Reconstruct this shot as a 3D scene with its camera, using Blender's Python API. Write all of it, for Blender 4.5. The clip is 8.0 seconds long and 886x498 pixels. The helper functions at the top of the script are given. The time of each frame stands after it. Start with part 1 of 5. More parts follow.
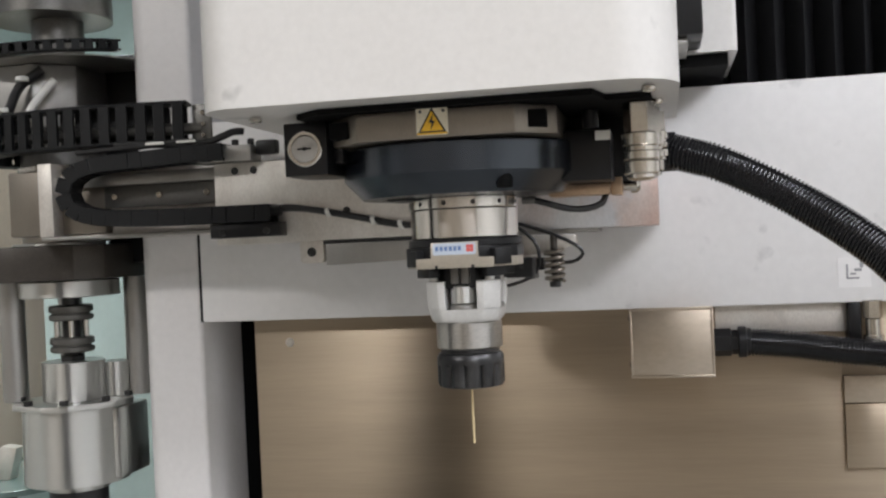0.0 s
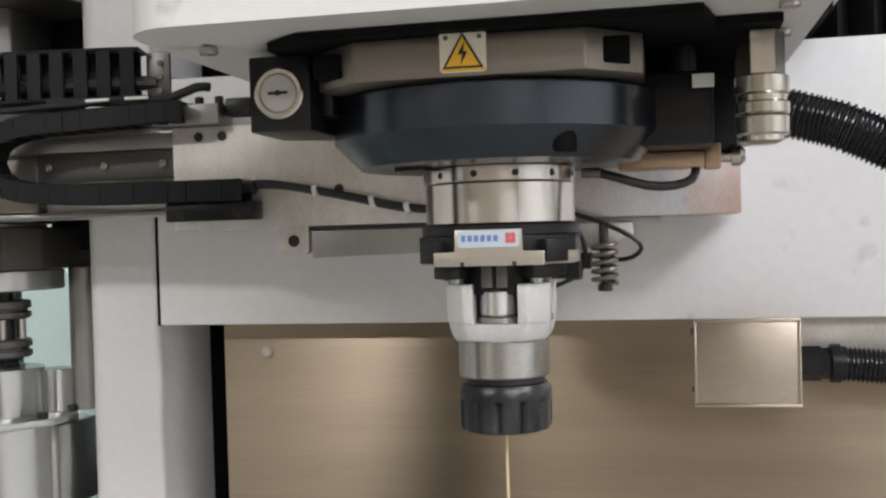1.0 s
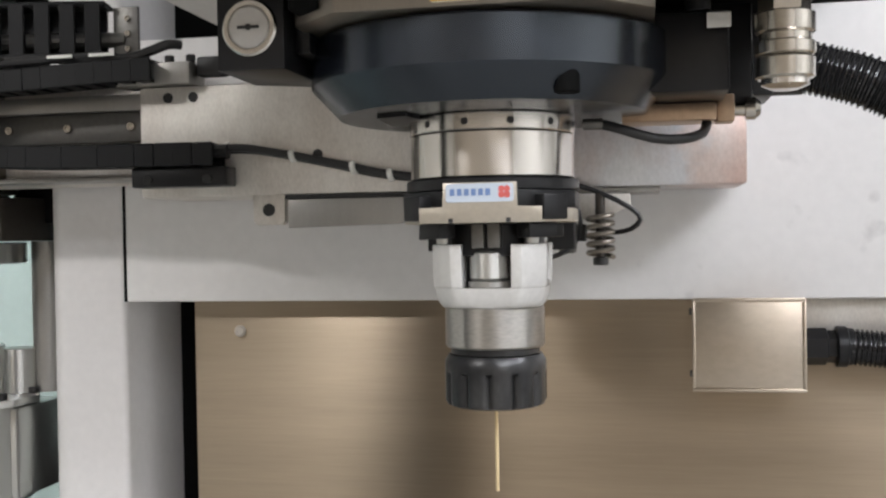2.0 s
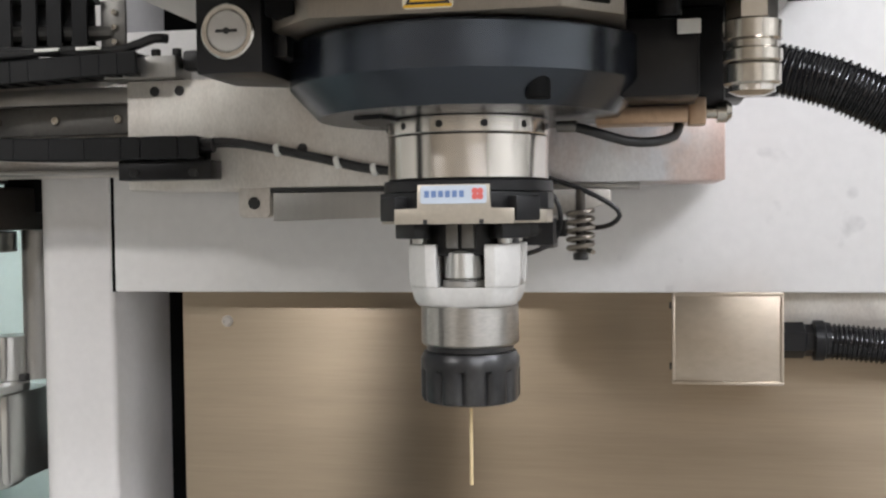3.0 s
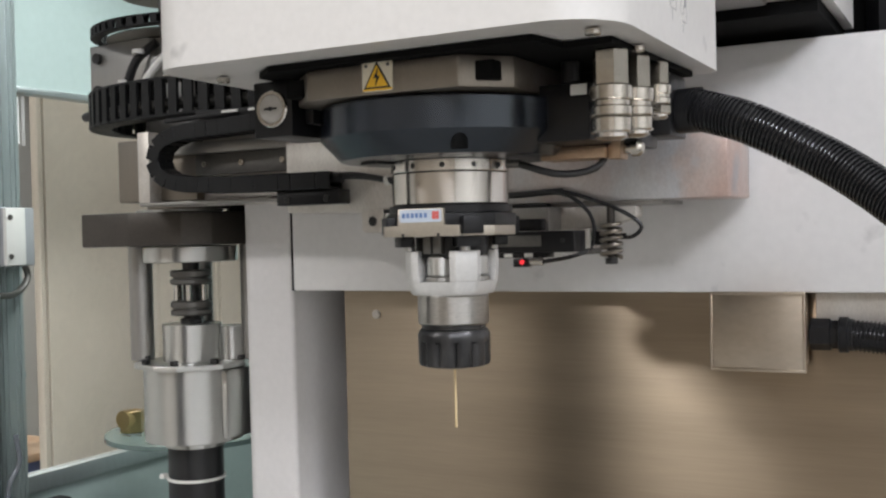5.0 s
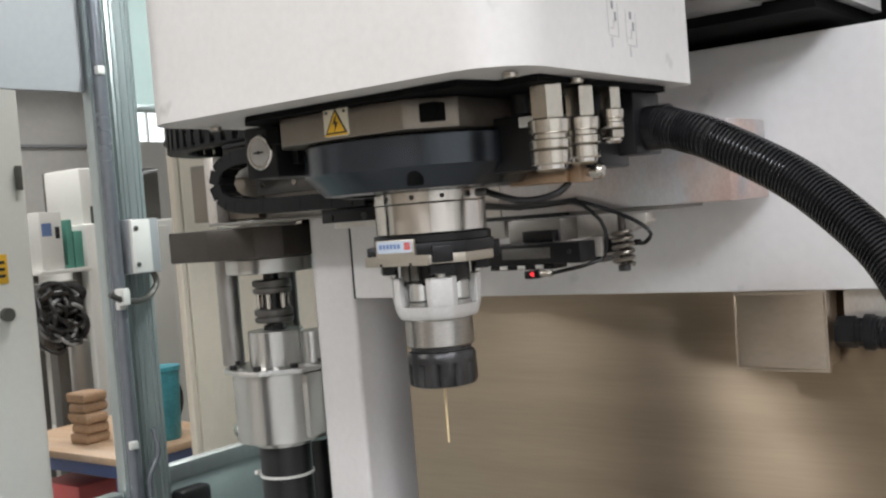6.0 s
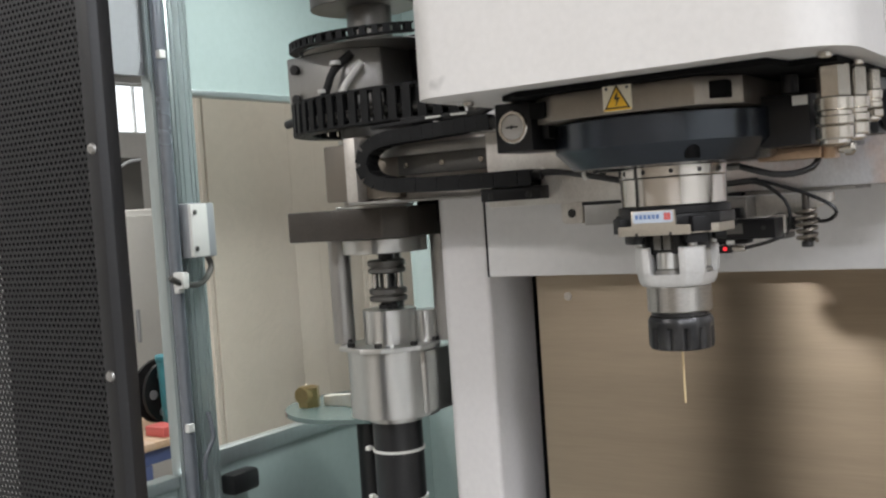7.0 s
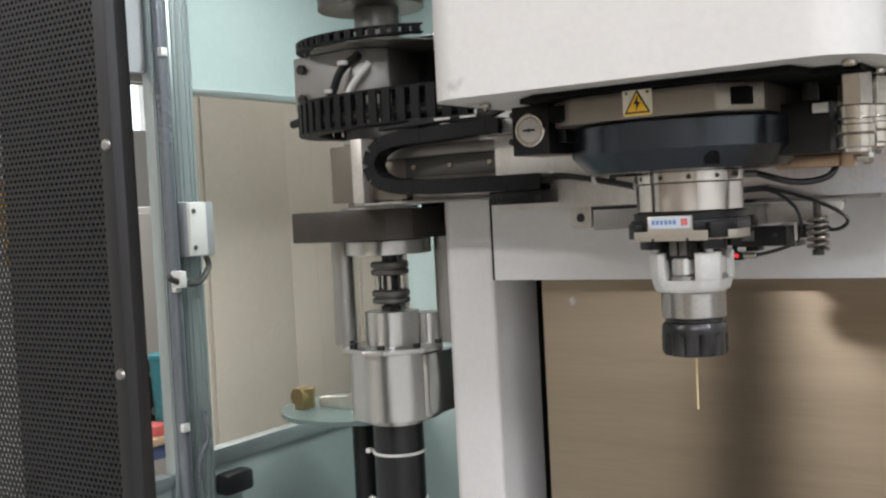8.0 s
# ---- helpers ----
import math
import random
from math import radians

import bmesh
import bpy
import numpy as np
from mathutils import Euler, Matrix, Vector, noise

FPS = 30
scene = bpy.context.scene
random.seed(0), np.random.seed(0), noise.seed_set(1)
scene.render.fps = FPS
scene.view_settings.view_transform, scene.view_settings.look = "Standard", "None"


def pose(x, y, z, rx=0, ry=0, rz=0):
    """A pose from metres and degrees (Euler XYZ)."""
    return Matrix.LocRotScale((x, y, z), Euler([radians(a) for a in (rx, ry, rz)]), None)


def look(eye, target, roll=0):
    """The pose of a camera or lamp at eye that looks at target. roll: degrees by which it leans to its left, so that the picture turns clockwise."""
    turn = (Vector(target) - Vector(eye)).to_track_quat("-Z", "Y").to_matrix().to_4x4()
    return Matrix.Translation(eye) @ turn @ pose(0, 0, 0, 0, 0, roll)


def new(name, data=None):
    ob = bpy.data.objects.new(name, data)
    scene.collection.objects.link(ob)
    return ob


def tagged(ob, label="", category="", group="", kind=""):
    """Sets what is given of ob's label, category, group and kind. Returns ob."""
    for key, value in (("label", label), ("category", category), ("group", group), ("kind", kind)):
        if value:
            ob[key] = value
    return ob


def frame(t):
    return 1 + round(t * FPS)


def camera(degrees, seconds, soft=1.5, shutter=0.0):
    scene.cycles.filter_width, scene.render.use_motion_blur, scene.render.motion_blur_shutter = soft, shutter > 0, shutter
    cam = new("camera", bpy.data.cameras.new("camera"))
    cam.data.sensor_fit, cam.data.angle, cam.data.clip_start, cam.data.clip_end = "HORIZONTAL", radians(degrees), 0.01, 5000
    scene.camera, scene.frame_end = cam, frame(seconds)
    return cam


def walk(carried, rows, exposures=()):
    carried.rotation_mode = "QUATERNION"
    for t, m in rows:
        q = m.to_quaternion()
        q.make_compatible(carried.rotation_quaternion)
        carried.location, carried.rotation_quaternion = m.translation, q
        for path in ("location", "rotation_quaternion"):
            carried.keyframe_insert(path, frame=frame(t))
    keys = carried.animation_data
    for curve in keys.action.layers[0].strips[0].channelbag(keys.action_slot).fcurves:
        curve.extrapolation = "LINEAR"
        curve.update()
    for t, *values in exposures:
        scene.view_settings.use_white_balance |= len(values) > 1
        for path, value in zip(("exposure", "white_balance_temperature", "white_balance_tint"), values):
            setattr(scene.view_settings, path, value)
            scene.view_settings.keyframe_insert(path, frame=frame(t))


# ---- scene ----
# camera: seconds, x, y, z, pitch, roll, yaw
cam = camera(46.0, 8.0, soft=2.3)
ROWS = [
    (0.0, 0.0950, -0.1154, 1.5097, -0.304, 2.616, 12.006),
    (0.5, 0.0748, -0.0499, 1.5126, -0.684, 1.903, 12.043),
    (1.0, 0.0215, 0.1328, 1.5070, -0.698, 1.649, 11.761),
    (1.5, 0.0063, 0.1904, 1.4787, -0.405, 1.300, 11.164),
    (3.0, 0.0217, 0.1814, 1.4925, -1.766, 0.684, 10.683),
    (3.5, 0.0480, 0.1315, 1.4781, -0.687, 0.075, 12.057),
    (4.0, 0.0718, 0.0445, 1.4811, -0.783, 0.009, 13.060),
    (4.2, 0.0774, 0.0086, 1.4787, -0.504, 0.208, 12.788),
    (5.3, 0.4262, 0.0792, 1.5093, -1.469, 2.856, 34.409),
    (5.5, 0.4686, 0.1074, 1.5292, -1.838, 3.885, 36.607),
    (6.0, 0.4710, 0.0855, 1.5303, -2.024, 4.548, 36.940),
    (6.5, 0.3329, -0.0544, 1.5185, -2.095, 4.405, 35.673),
    (7.0, 0.2763, -0.1152, 1.5279, -2.423, 3.870, 33.686),
    (7.5, 0.2514, -0.1170, 1.5249, -2.370, 3.570, 32.703),
    (8.0, 0.2548, -0.1243, 1.5282, -2.280, 2.944, 33.151),
]
walk(cam, [(t, pose(x, y, z, 90 + pitch, roll, yaw)) for t, x, y, z, pitch, roll, yaw in ROWS], exposures=[(0.0, 0.18), (1.0, 0.34), (1.5, 0.48), (3.0, 0.48), (4.0, 0.40), (5.5, 0.16), (6.0, 0.22), (7.0, 0.16), (8.0, 0.24)])

# ---- light ----
world = bpy.data.worlds.new("world")
scene.world = world
world.use_nodes = True
wn = world.node_tree.nodes
sky = wn.new("ShaderNodeTexSky")
sky.sky_type = 'NISHITA'
sky.sun_disc = False
sky.sun_elevation = radians(40)
sky.sun_rotation = radians(200)
wn["Background"].inputs[1].default_value = 0.12
world.node_tree.links.new(sky.outputs[0], wn["Background"].inputs[0])


def area_lamp(x, y, z, sx, sy, watts, color=(1, 0.985, 1.05), aim=None):
    data = bpy.data.lights.new("added_lamp_light", 'AREA')
    data.shape, data.size, data.size_y, data.energy, data.color = 'RECTANGLE', sx, sy, watts, color
    ob = new("added_lamp_light", data)
    ob.matrix_world = look((x, y, z), aim) if aim else pose(x, y, z)
    return ob


WARM, COOL = (1.01, 0.985, 0.972), (0.965, 0.99, 1.065)
# rows of unseen hall ceiling lamps, added in front of and beside the machine: x, y, watts, colour
LAMPS = [(-2.75, -2.9, 135, WARM), (1.4, -2.6, 36, COOL), (2.7, -2.6, 76, COOL),
         (-4.6, -1.6, 70, WARM), (1.4, -4.4, 36, COOL), (2.7, -4.4, 76, COOL),
         (3.0, -1.2, 48, COOL), (3.0, 0.1, 48, COOL), (4.0, -0.6, 48, COOL)]
for lx, ly, watts, tone in LAMPS:
    area_lamp(lx, ly, 3.94, 1.2, 0.5, watts, tone)
# two added lamps that brighten the partition and hall behind the glass
area_lamp(-1.86, 2.9, 3.9, 0.3, 1.5, 40, (1.0, 0.98, 0.96))
area_lamp(-4.6, 3.0, 3.8, 1.3, 0.3, 62, (1.0, 0.98, 0.96))
# unseen lamp added to brighten the inside of the changer enclosure
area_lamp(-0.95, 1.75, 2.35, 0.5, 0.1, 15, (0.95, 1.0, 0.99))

# ---- materials ----


def material(name, color, rough=0.5, metal=0.0, grain=40.0, vary=0.08, stain=0.05, bump=0.05, stretch=(1, 1, 1), coat=0.0, pieces=0.0, wear=None, specks=0.0, aniso=0.0, along=None, gloss=0.5, tint=None):
    """A node material with colour variation at two scales, rough variation and fine relief, in metres."""
    m = bpy.data.materials.new(name)
    m.use_nodes = True
    n, l = m.node_tree.nodes, m.node_tree.links
    b = n["Principled BSDF"]
    geo = n.new("ShaderNodeNewGeometry")
    mp = n.new("ShaderNodeMapping")
    mp.inputs["Scale"].default_value = stretch
    l.new(geo.outputs["Position"], mp.inputs[0])
    fine = n.new("ShaderNodeTexNoise")
    fine.inputs["Scale"].default_value = grain * 6
    fine.inputs["Detail"].default_value = 4
    big = n.new("ShaderNodeTexNoise")
    big.inputs["Scale"].default_value = grain * 0.25
    big.inputs["Detail"].default_value = 5
    big.inputs["Roughness"].default_value = 0.65
    l.new(mp.outputs[0], fine.inputs[0])
    l.new(mp.outputs[0], big.inputs[0])
    dark = tuple(c * (1 - vary * 2.2) for c in color)
    light = tuple(min(1, c * (1 + vary)) for c in color)
    r1 = n.new("ShaderNodeValToRGB")
    r1.color_ramp.elements[0].position, r1.color_ramp.elements[1].position = 0.3, 0.7
    r1.color_ramp.elements[0].color, r1.color_ramp.elements[1].color = (*dark, 1), (*light, 1)
    l.new(fine.outputs[0], r1.inputs[0])
    r2 = n.new("ShaderNodeValToRGB")
    r2.color_ramp.elements[0].position, r2.color_ramp.elements[1].position = 0.35, 0.62
    w = wear or tuple(c * 0.6 for c in color)
    r2.color_ramp.elements[0].color = (*(a * stain * 3 + c * (1 - stain * 3) for a, c in zip(w, color)), 1)
    r2.color_ramp.elements[1].color = (*color, 1)
    l.new(big.outputs[0], r2.inputs[0])
    mix = n.new("ShaderNodeMix")
    mix.data_type = 'RGBA'
    mix.inputs[0].default_value = 0.5
    l.new(r1.outputs[0], mix.inputs[6])
    l.new(r2.outputs[0], mix.inputs[7])
    out = mix.outputs[2]
    if pieces:
        info = n.new("ShaderNodeObjectInfo")
        hsv = n.new("ShaderNodeHueSaturation")
        mr = n.new("ShaderNodeMapRange")
        mr.inputs[3].default_value, mr.inputs[4].default_value = 1 - pieces, 1 + pieces
        l.new(info.outputs["Random"], mr.inputs[0])
        l.new(mr.outputs[0], hsv.inputs["Value"])
        l.new(out, hsv.inputs["Color"])
        out = hsv.outputs[0]
    if specks:
        sp_ = n.new("ShaderNodeTexNoise")
        sp_.inputs["Scale"].default_value = 26
        sp_.inputs["Detail"].default_value = 3
        l.new(geo.outputs["Position"], sp_.inputs[0])
        sr = n.new("ShaderNodeMapRange")
        sr.inputs[1].default_value, sr.inputs[2].default_value = 0.66, 0.76
        sr.inputs[3].default_value, sr.inputs[4].default_value = 0.0, specks
        l.new(sp_.outputs[0], sr.inputs[0])
        sm = n.new("ShaderNodeMix")
        sm.data_type = 'RGBA'
        l.new(sr.outputs[0], sm.inputs[0])
        l.new(out, sm.inputs[6])
        sm.inputs[7].default_value = (*(c * 0.45 for c in color), 1)
        out = sm.outputs[2]
    l.new(out, b.inputs["Base Color"])
    b.inputs["Metallic"].default_value = metal
    b.inputs["Coat Weight"].default_value = coat
    b.inputs["Specular IOR Level"].default_value = gloss
    if tint:
        b.inputs["Specular Tint"].default_value = (*tint, 1)
    if aniso:
        # brushed or turned: the gloss spreads across the grain
        b.inputs["Anisotropic"].default_value = aniso
        if along:
            tg = n.new("ShaderNodeCombineXYZ")
            for i in range(3):
                tg.inputs[i].default_value = along[i]
        else:
            tg = n.new("ShaderNodeTangent")
            tg.direction_type, tg.axis = 'RADIAL', 'Z'
            b.inputs["Anisotropic Rotation"].default_value = 0.25
        l.new(tg.outputs[0], b.inputs["Tangent"])
    rr = n.new("ShaderNodeMapRange")
    rr.inputs[3].default_value, rr.inputs[4].default_value = max(0.03, rough - (0.03 if metal > 0.5 else 0.1)), min(1, rough + (0.03 if metal > 0.5 else 0.1))
    l.new(big.outputs[0], rr.inputs[0])
    l.new(rr.outputs[0], b.inputs["Roughness"])
    bp = n.new("ShaderNodeBump")
    bp.inputs["Strength"].default_value = bump
    bp.inputs["Distance"].default_value = 0.001
    l.new(fine.outputs[0], bp.inputs["Height"])
    if bump > 0.004:
        l.new(bp.outputs[0], b.inputs["Normal"])
    return m


IVORY = material("ivory_paint", (0.66, 0.64, 0.615), 0.42, 0, 25, 0.03, 0.06, 0.04, wear=(0.45, 0.41, 0.36), specks=0.55)
BEAM = material("white_paint", (0.74, 0.725, 0.715), 0.4, 0, 14, 0.03, 0.07, 0.05, wear=(0.42, 0.40, 0.38), specks=0.35)
PILLAR = material("column_paint", (0.71, 0.69, 0.68), 0.4, 0, 18, 0.03, 0.05, 0.04)
STEEL = material("brushed_stainless", (0.48, 0.395, 0.30), 0.34, 1.0, 30, 0.04, 0.2, 0.02, (0.1, 1, 2.5), aniso=0.8, along=(0, 0, 1))
BOXSTEEL = material("box_stainless", (0.54, 0.475, 0.395), 0.36, 1.0, 34, 0.05, 0.26, 0.02, (0.6, 1, 1), aniso=0.6, along=(0, 0, 1), wear=(0.36, 0.27, 0.18))
CHROME = material("turned_steel", (0.64, 0.61, 0.57), 0.2, 1.0, 60, 0.02, 0.03, 0.001, (1, 1, 10), aniso=0.8)
NICKEL = material("nickel_plating", (0.56, 0.525, 0.47), 0.22, 1.0, 60, 0.08, 0.08, 0.05)
GRIND = material("ground_steel", (0.42, 0.41, 0.39), 0.42, 1.0, 50, 0.1, 0.08, 0.1, (14, 1, 1))
ALU = material("milled_aluminium", (0.72, 0.69, 0.64), 0.46, 0.6, 40, 0.08, 0.22, 0.05, (2, 1, 1), wear=(0.36, 0.29, 0.24), specks=0.35)
ALUSTAIN = material("stained_aluminium", (0.60, 0.595, 0.59), 0.4, 0.75, 44, 0.08, 0.3, 0.05, (1.5, 1, 1), wear=(0.50, 0.34, 0.28), specks=0.3)


def heat_stain(m, centre, reach):
    """Annealing colours on bare metal: straw, pink and blue rings with a ragged outline round one hot corner."""
    n, l = m.node_tree.nodes, m.node_tree.links
    b = n["Principled BSDF"]
    base = b.inputs["Base Color"].links[0].from_socket
    geo = n.new("ShaderNodeNewGeometry")
    ragged = n.new("ShaderNodeTexNoise")
    ragged.inputs["Scale"].default_value = 32
    ragged.inputs["Detail"].default_value = 4
    l.new(geo.outputs["Position"], ragged.inputs[0])
    far = n.new("ShaderNodeVectorMath")
    far.operation = 'DISTANCE'
    l.new(geo.outputs["Position"], far.inputs[0])
    far.inputs[1].default_value = centre
    span = n.new("ShaderNodeMath")
    span.operation = 'MULTIPLY_ADD'
    l.new(ragged.outputs[0], span.inputs[0])
    span.inputs[1].default_value = reach * 0.9
    l.new(far.outputs["Value"], span.inputs[2])
    ramp = n.new("ShaderNodeValToRGB")
    scale = n.new("ShaderNodeMath")
    scale.operation = 'DIVIDE'
    l.new(span.outputs[0], scale.inputs[0])
    scale.inputs[1].default_value = reach * 1.7
    l.new(scale.outputs[0], ramp.inputs[0])
    e = ramp.color_ramp.elements
    e[0].position, e[0].color = 0.30, (0.60, 0.66, 0.74, 1)
    e[1].position, e[1].color = 0.95, (1, 1, 1, 1)
    for at, tone in ((0.45, (0.98, 0.72, 0.62, 1)), (0.62, (1.0, 0.80, 0.70, 1)), (0.74, (0.88, 0.90, 0.95, 1))):
        e.new(at).color = tone
    mix = n.new("ShaderNodeMix")
    mix.data_type, mix.blend_type = 'RGBA', 'MULTIPLY'
    mix.inputs[0].default_value = 0.6
    l.new(base, mix.inputs[6])
    l.new(ramp.outputs[0], mix.inputs[7])
    l.new(mix.outputs[2], b.inputs["Base Color"])


heat_stain(ALUSTAIN, (0.092, 1.09, 1.545), 0.085)
MOUNT = material("mount_steel", (0.27, 0.24, 0.205), 0.4, 0.9, 40, 0.08, 0.1, 0.06, (8, 1, 1))
ALUBODY = material("turned_aluminium", (0.62, 0.62, 0.60), 0.3, 0.95, 50, 0.02, 0.03, 0.002, (1, 1, 8), aniso=0.7)
TANPLATE = material("satin_plate", (0.50, 0.455, 0.385), 0.4, 0.8, 60, 0.06, 0.08, 0.04)
BRASS = material("brass", (0.62, 0.45, 0.22), 0.3, 1.0, 50, 0.08, 0.1, 0.05)
COPPER = material("bronze_bar", (0.50, 0.36, 0.25), 0.38, 0.9, 50, 0.08, 0.1, 0.05)
BLACK = material("black_anodised", (0.009, 0.009, 0.010), 0.36, 0, 40, 0.1, 0.1, 0.04, gloss=0.32)
# black lacquer; a bluish light's sheen is put into its base and gloss tint
BLACKGLOSS = material("blue_sheen_lacquer", (0.006, 0.0075, 0.0115), 0.24, 0, 40, 0.05, 0.05, 0.015, gloss=0.85, tint=(0.80, 0.90, 1.0))
RUBBER = material("black_rubber", (0.016, 0.016, 0.017), 0.38, 0, 60, 0.15, 0.1, 0.1)
HOSE = material("hose_plastic", (0.012, 0.012, 0.013), 0.2, 0, 60, 0.1, 0.1, 0.03)
CHAINM = material("chain_plastic", (0.008, 0.0083, 0.009), 0.5, 0, 60, 0.15, 0.1, 0.08, pieces=0.08, gloss=0.25)
SHANK = material("worn_turned_steel", (0.47, 0.455, 0.43), 0.3, 1.0, 40, 0.12, 0.22, 0.05, (1, 1, 3), aniso=0.7)
GREEN = material("green_carton", (0.10, 0.30, 0.24), 0.5, 0, 20, 0.1, 0.1, 0.05)
# flat black that paints shade in gaps and recesses, also backs the mesh door
DARK = material("gap_shade_black", (0.005, 0.005, 0.005), 0.8, 0, 30, 0.1, 0.1, 0.05, gloss=0.1)
BROWNSTEEL = material("browned_steel", (0.062, 0.054, 0.047), 0.42, 0.35, 40, 0.12, 0.14, 0.06, wear=(0.14, 0.12, 0.10))
DARKSTEEL = material("dark_steel", (0.16, 0.155, 0.145), 0.42, 0.8, 40, 0.1, 0.1, 0.06)
GREYNUT = material("holder_grey", (0.58, 0.57, 0.55), 0.42, 0.25, 50, 0.06, 0.06, 0.06)
NUTM = material("burnished_nut", (0.024, 0.024, 0.025), 0.3, 0.5, 90, 0.2, 0.24, 0.08, (1, 1, 0.5), wear=(0.16, 0.155, 0.15))
YELLOW = material("sign_yellow", (0.80, 0.46, 0.03), 0.4, 0, 50, 0.03, 0.03, 0.01)
TILE = material("sign_white", (0.72, 0.66, 0.52), 0.35, 0, 50, 0.05, 0.05, 0.02)
LABELW = material("label_white", (0.50, 0.56, 0.64), 0.3, 0, 50, 0.03, 0.03, 0.01)
RED = material("signal_red", (0.62, 0.13, 0.12), 0.4, 0, 50, 0.05, 0.05, 0.02)
BLUE = material("label_blue", (0.14, 0.22, 0.42), 0.4, 0, 50, 0.05, 0.05, 0.02)
INK = material("black_ink", (0.02, 0.02, 0.02), 0.5, 0, 50, 0.05, 0.05, 0.01)
GREYINK = material("grey_ink", (0.25, 0.25, 0.26), 0.5, 0, 50, 0.05, 0.05, 0.01)
PALEINK = material("pale_ink", (0.46, 0.45, 0.44), 0.5, 0, 50, 0.05, 0.05, 0.01)
TIE = material("white_plastic", (0.75, 0.74, 0.70), 0.4, 0, 50, 0.04, 0.04, 0.02)
DIAL = material("dial_face", (0.50, 0.48, 0.45), 0.35, 0.2, 50, 0.04, 0.04, 0.02)
TEAL = material("teal_panel", (0.40, 0.49, 0.475), 0.38, 0, 10, 0.03, 0.06, 0.03)
PROFILE = material("aluminium_profile", (0.50, 0.56, 0.56), 0.32, 0.75, 20, 0.05, 0.06, 0.04, (1, 1, 0.2))
GREYPANEL = material("grey_sheet", (0.345, 0.36, 0.375), 0.45, 0, 12, 0.03, 0.05, 0.03)
HALLWALL = material("hall_wall", (0.60, 0.59, 0.56), 0.7, 0, 3, 0.04, 0.08, 0.1)
FARWALL = material("far_wall", (0.33, 0.29, 0.24), 0.7, 0, 3, 0.05, 0.1, 0.1)
PLASTER = material("cream_panel", (0.64, 0.57, 0.48), 0.6, 0, 9, 0.05, 0.14, 0.08, wear=(0.5, 0.42, 0.33))
CONCRETE = material("concrete_floor", (0.27, 0.265, 0.25), 0.6, 0, 5, 0.08, 0.12, 0.15)
MESHM = material("mesh_black", (0.017, 0.017, 0.018), 0.45, 0.2, 40, 0.1, 0.1, 0.05)
BEIGE = material("electrode_beige", (0.66, 0.52, 0.30), 0.4, 0.2, 60, 0.05, 0.05, 0.03)
WOOD = material("beech_top", (0.54, 0.36, 0.22), 0.5, 0, 8, 0.14, 0.2, 0.05, (1, 6, 1), wear=(0.7, 0.66, 0.6))
BLUEPAINT = material("blue_steel_paint", (0.10, 0.14, 0.30), 0.45, 0, 20, 0.05, 0.05, 0.03)
CARD = material("cardboard", (0.44, 0.29, 0.18), 0.75, 0, 24, 0.16, 0.22, 0.2, wear=(0.2, 0.12, 0.07))
CABINET = material("cabinet_white", (0.70, 0.70, 0.67), 0.4, 0, 8, 0.02, 0.04, 0.02)
CYAN = material("cyan_plastic", (0.06, 0.34, 0.42), 0.4, 0, 15, 0.2, 0.25, 0.2, wear=(0.02, 0.10, 0.14))
SACK = material("pale_sack", (0.58, 0.55, 0.5), 0.7, 0, 14, 0.12, 0.2, 0.2)
TRAY = material("tray_glass", (0.16, 0.22, 0.21), 0.2, 0, 10, 0.05, 0.06, 0.02)
POSTGREY = material("post_grey", (0.22, 0.24, 0.27), 0.25, 0.5, 12, 0.05, 0.08, 0.02)
SMOKE = material("smoked_window", (0.05, 0.055, 0.05), 0.15, 0, 15, 0.05, 0.05, 0.01)


def glow(name, color, strength):
    m = bpy.data.materials.new(name)
    m.use_nodes = True
    b = m.node_tree.nodes["Principled BSDF"]
    b.inputs["Base Color"].default_value = (*color, 1)
    b.inputs["Emission Color"].default_value = (*color, 1)
    b.inputs["Emission Strength"].default_value = strength
    return m


LED = glow("red_led", (0.8, 0.03, 0.04), 0.9)
DAY = glow("daylight_pane", (0.9, 0.95, 1.0), 1.6)
GLASS = bpy.data.materials.new("clear_glass")
GLASS.use_nodes = True
gb = GLASS.node_tree.nodes["Principled BSDF"]
gb.inputs["Base Color"].default_value = (0.965, 0.975, 0.97, 1)
gb.inputs["Transmission Weight"].default_value = 1.0
gb.inputs["Roughness"].default_value = 0.02
gb.inputs["IOR"].default_value = 1.08

# ---- mesh tools ----
ORIGIN = Vector()


def group_at(x, y, z):
    """Sets where the things that follow have their common origin."""
    ORIGIN[:] = (x, y, z)



def mesh_of(name, bm, mat, smooth=True):
    bmesh.ops.recalc_face_normals(bm, faces=bm.faces)
    me = bpy.data.meshes.new(name)
    bm.to_mesh(me)
    bm.free()
    me.materials.append(mat)
    if smooth:
        me.shade_smooth()
        me.set_sharp_from_angle(angle=radians(32))
    return me


def part(name, bm, mat, parent=None, label=""):
    bm.transform(Matrix.Translation(ORIGIN))
    ob = new(name, mesh_of(name, bm, mat))
    if parent:
        ob.parent = parent
        ob.matrix_parent_inverse = parent.matrix_world.inverted()
    return tagged(ob, label)


def thing(name, x, y, z, label, category, group="", kind=""):
    ob = new(name)
    ob.empty_display_size = 0.02
    ob.location = Vector((x, y, z)) + ORIGIN
    bpy.context.view_layer.update()
    return tagged(ob, label, category, group, kind)


def solo(name, bm, mat, label, category, group="", kind=""):
    return tagged(part(name, bm, mat), label, category, group, kind)


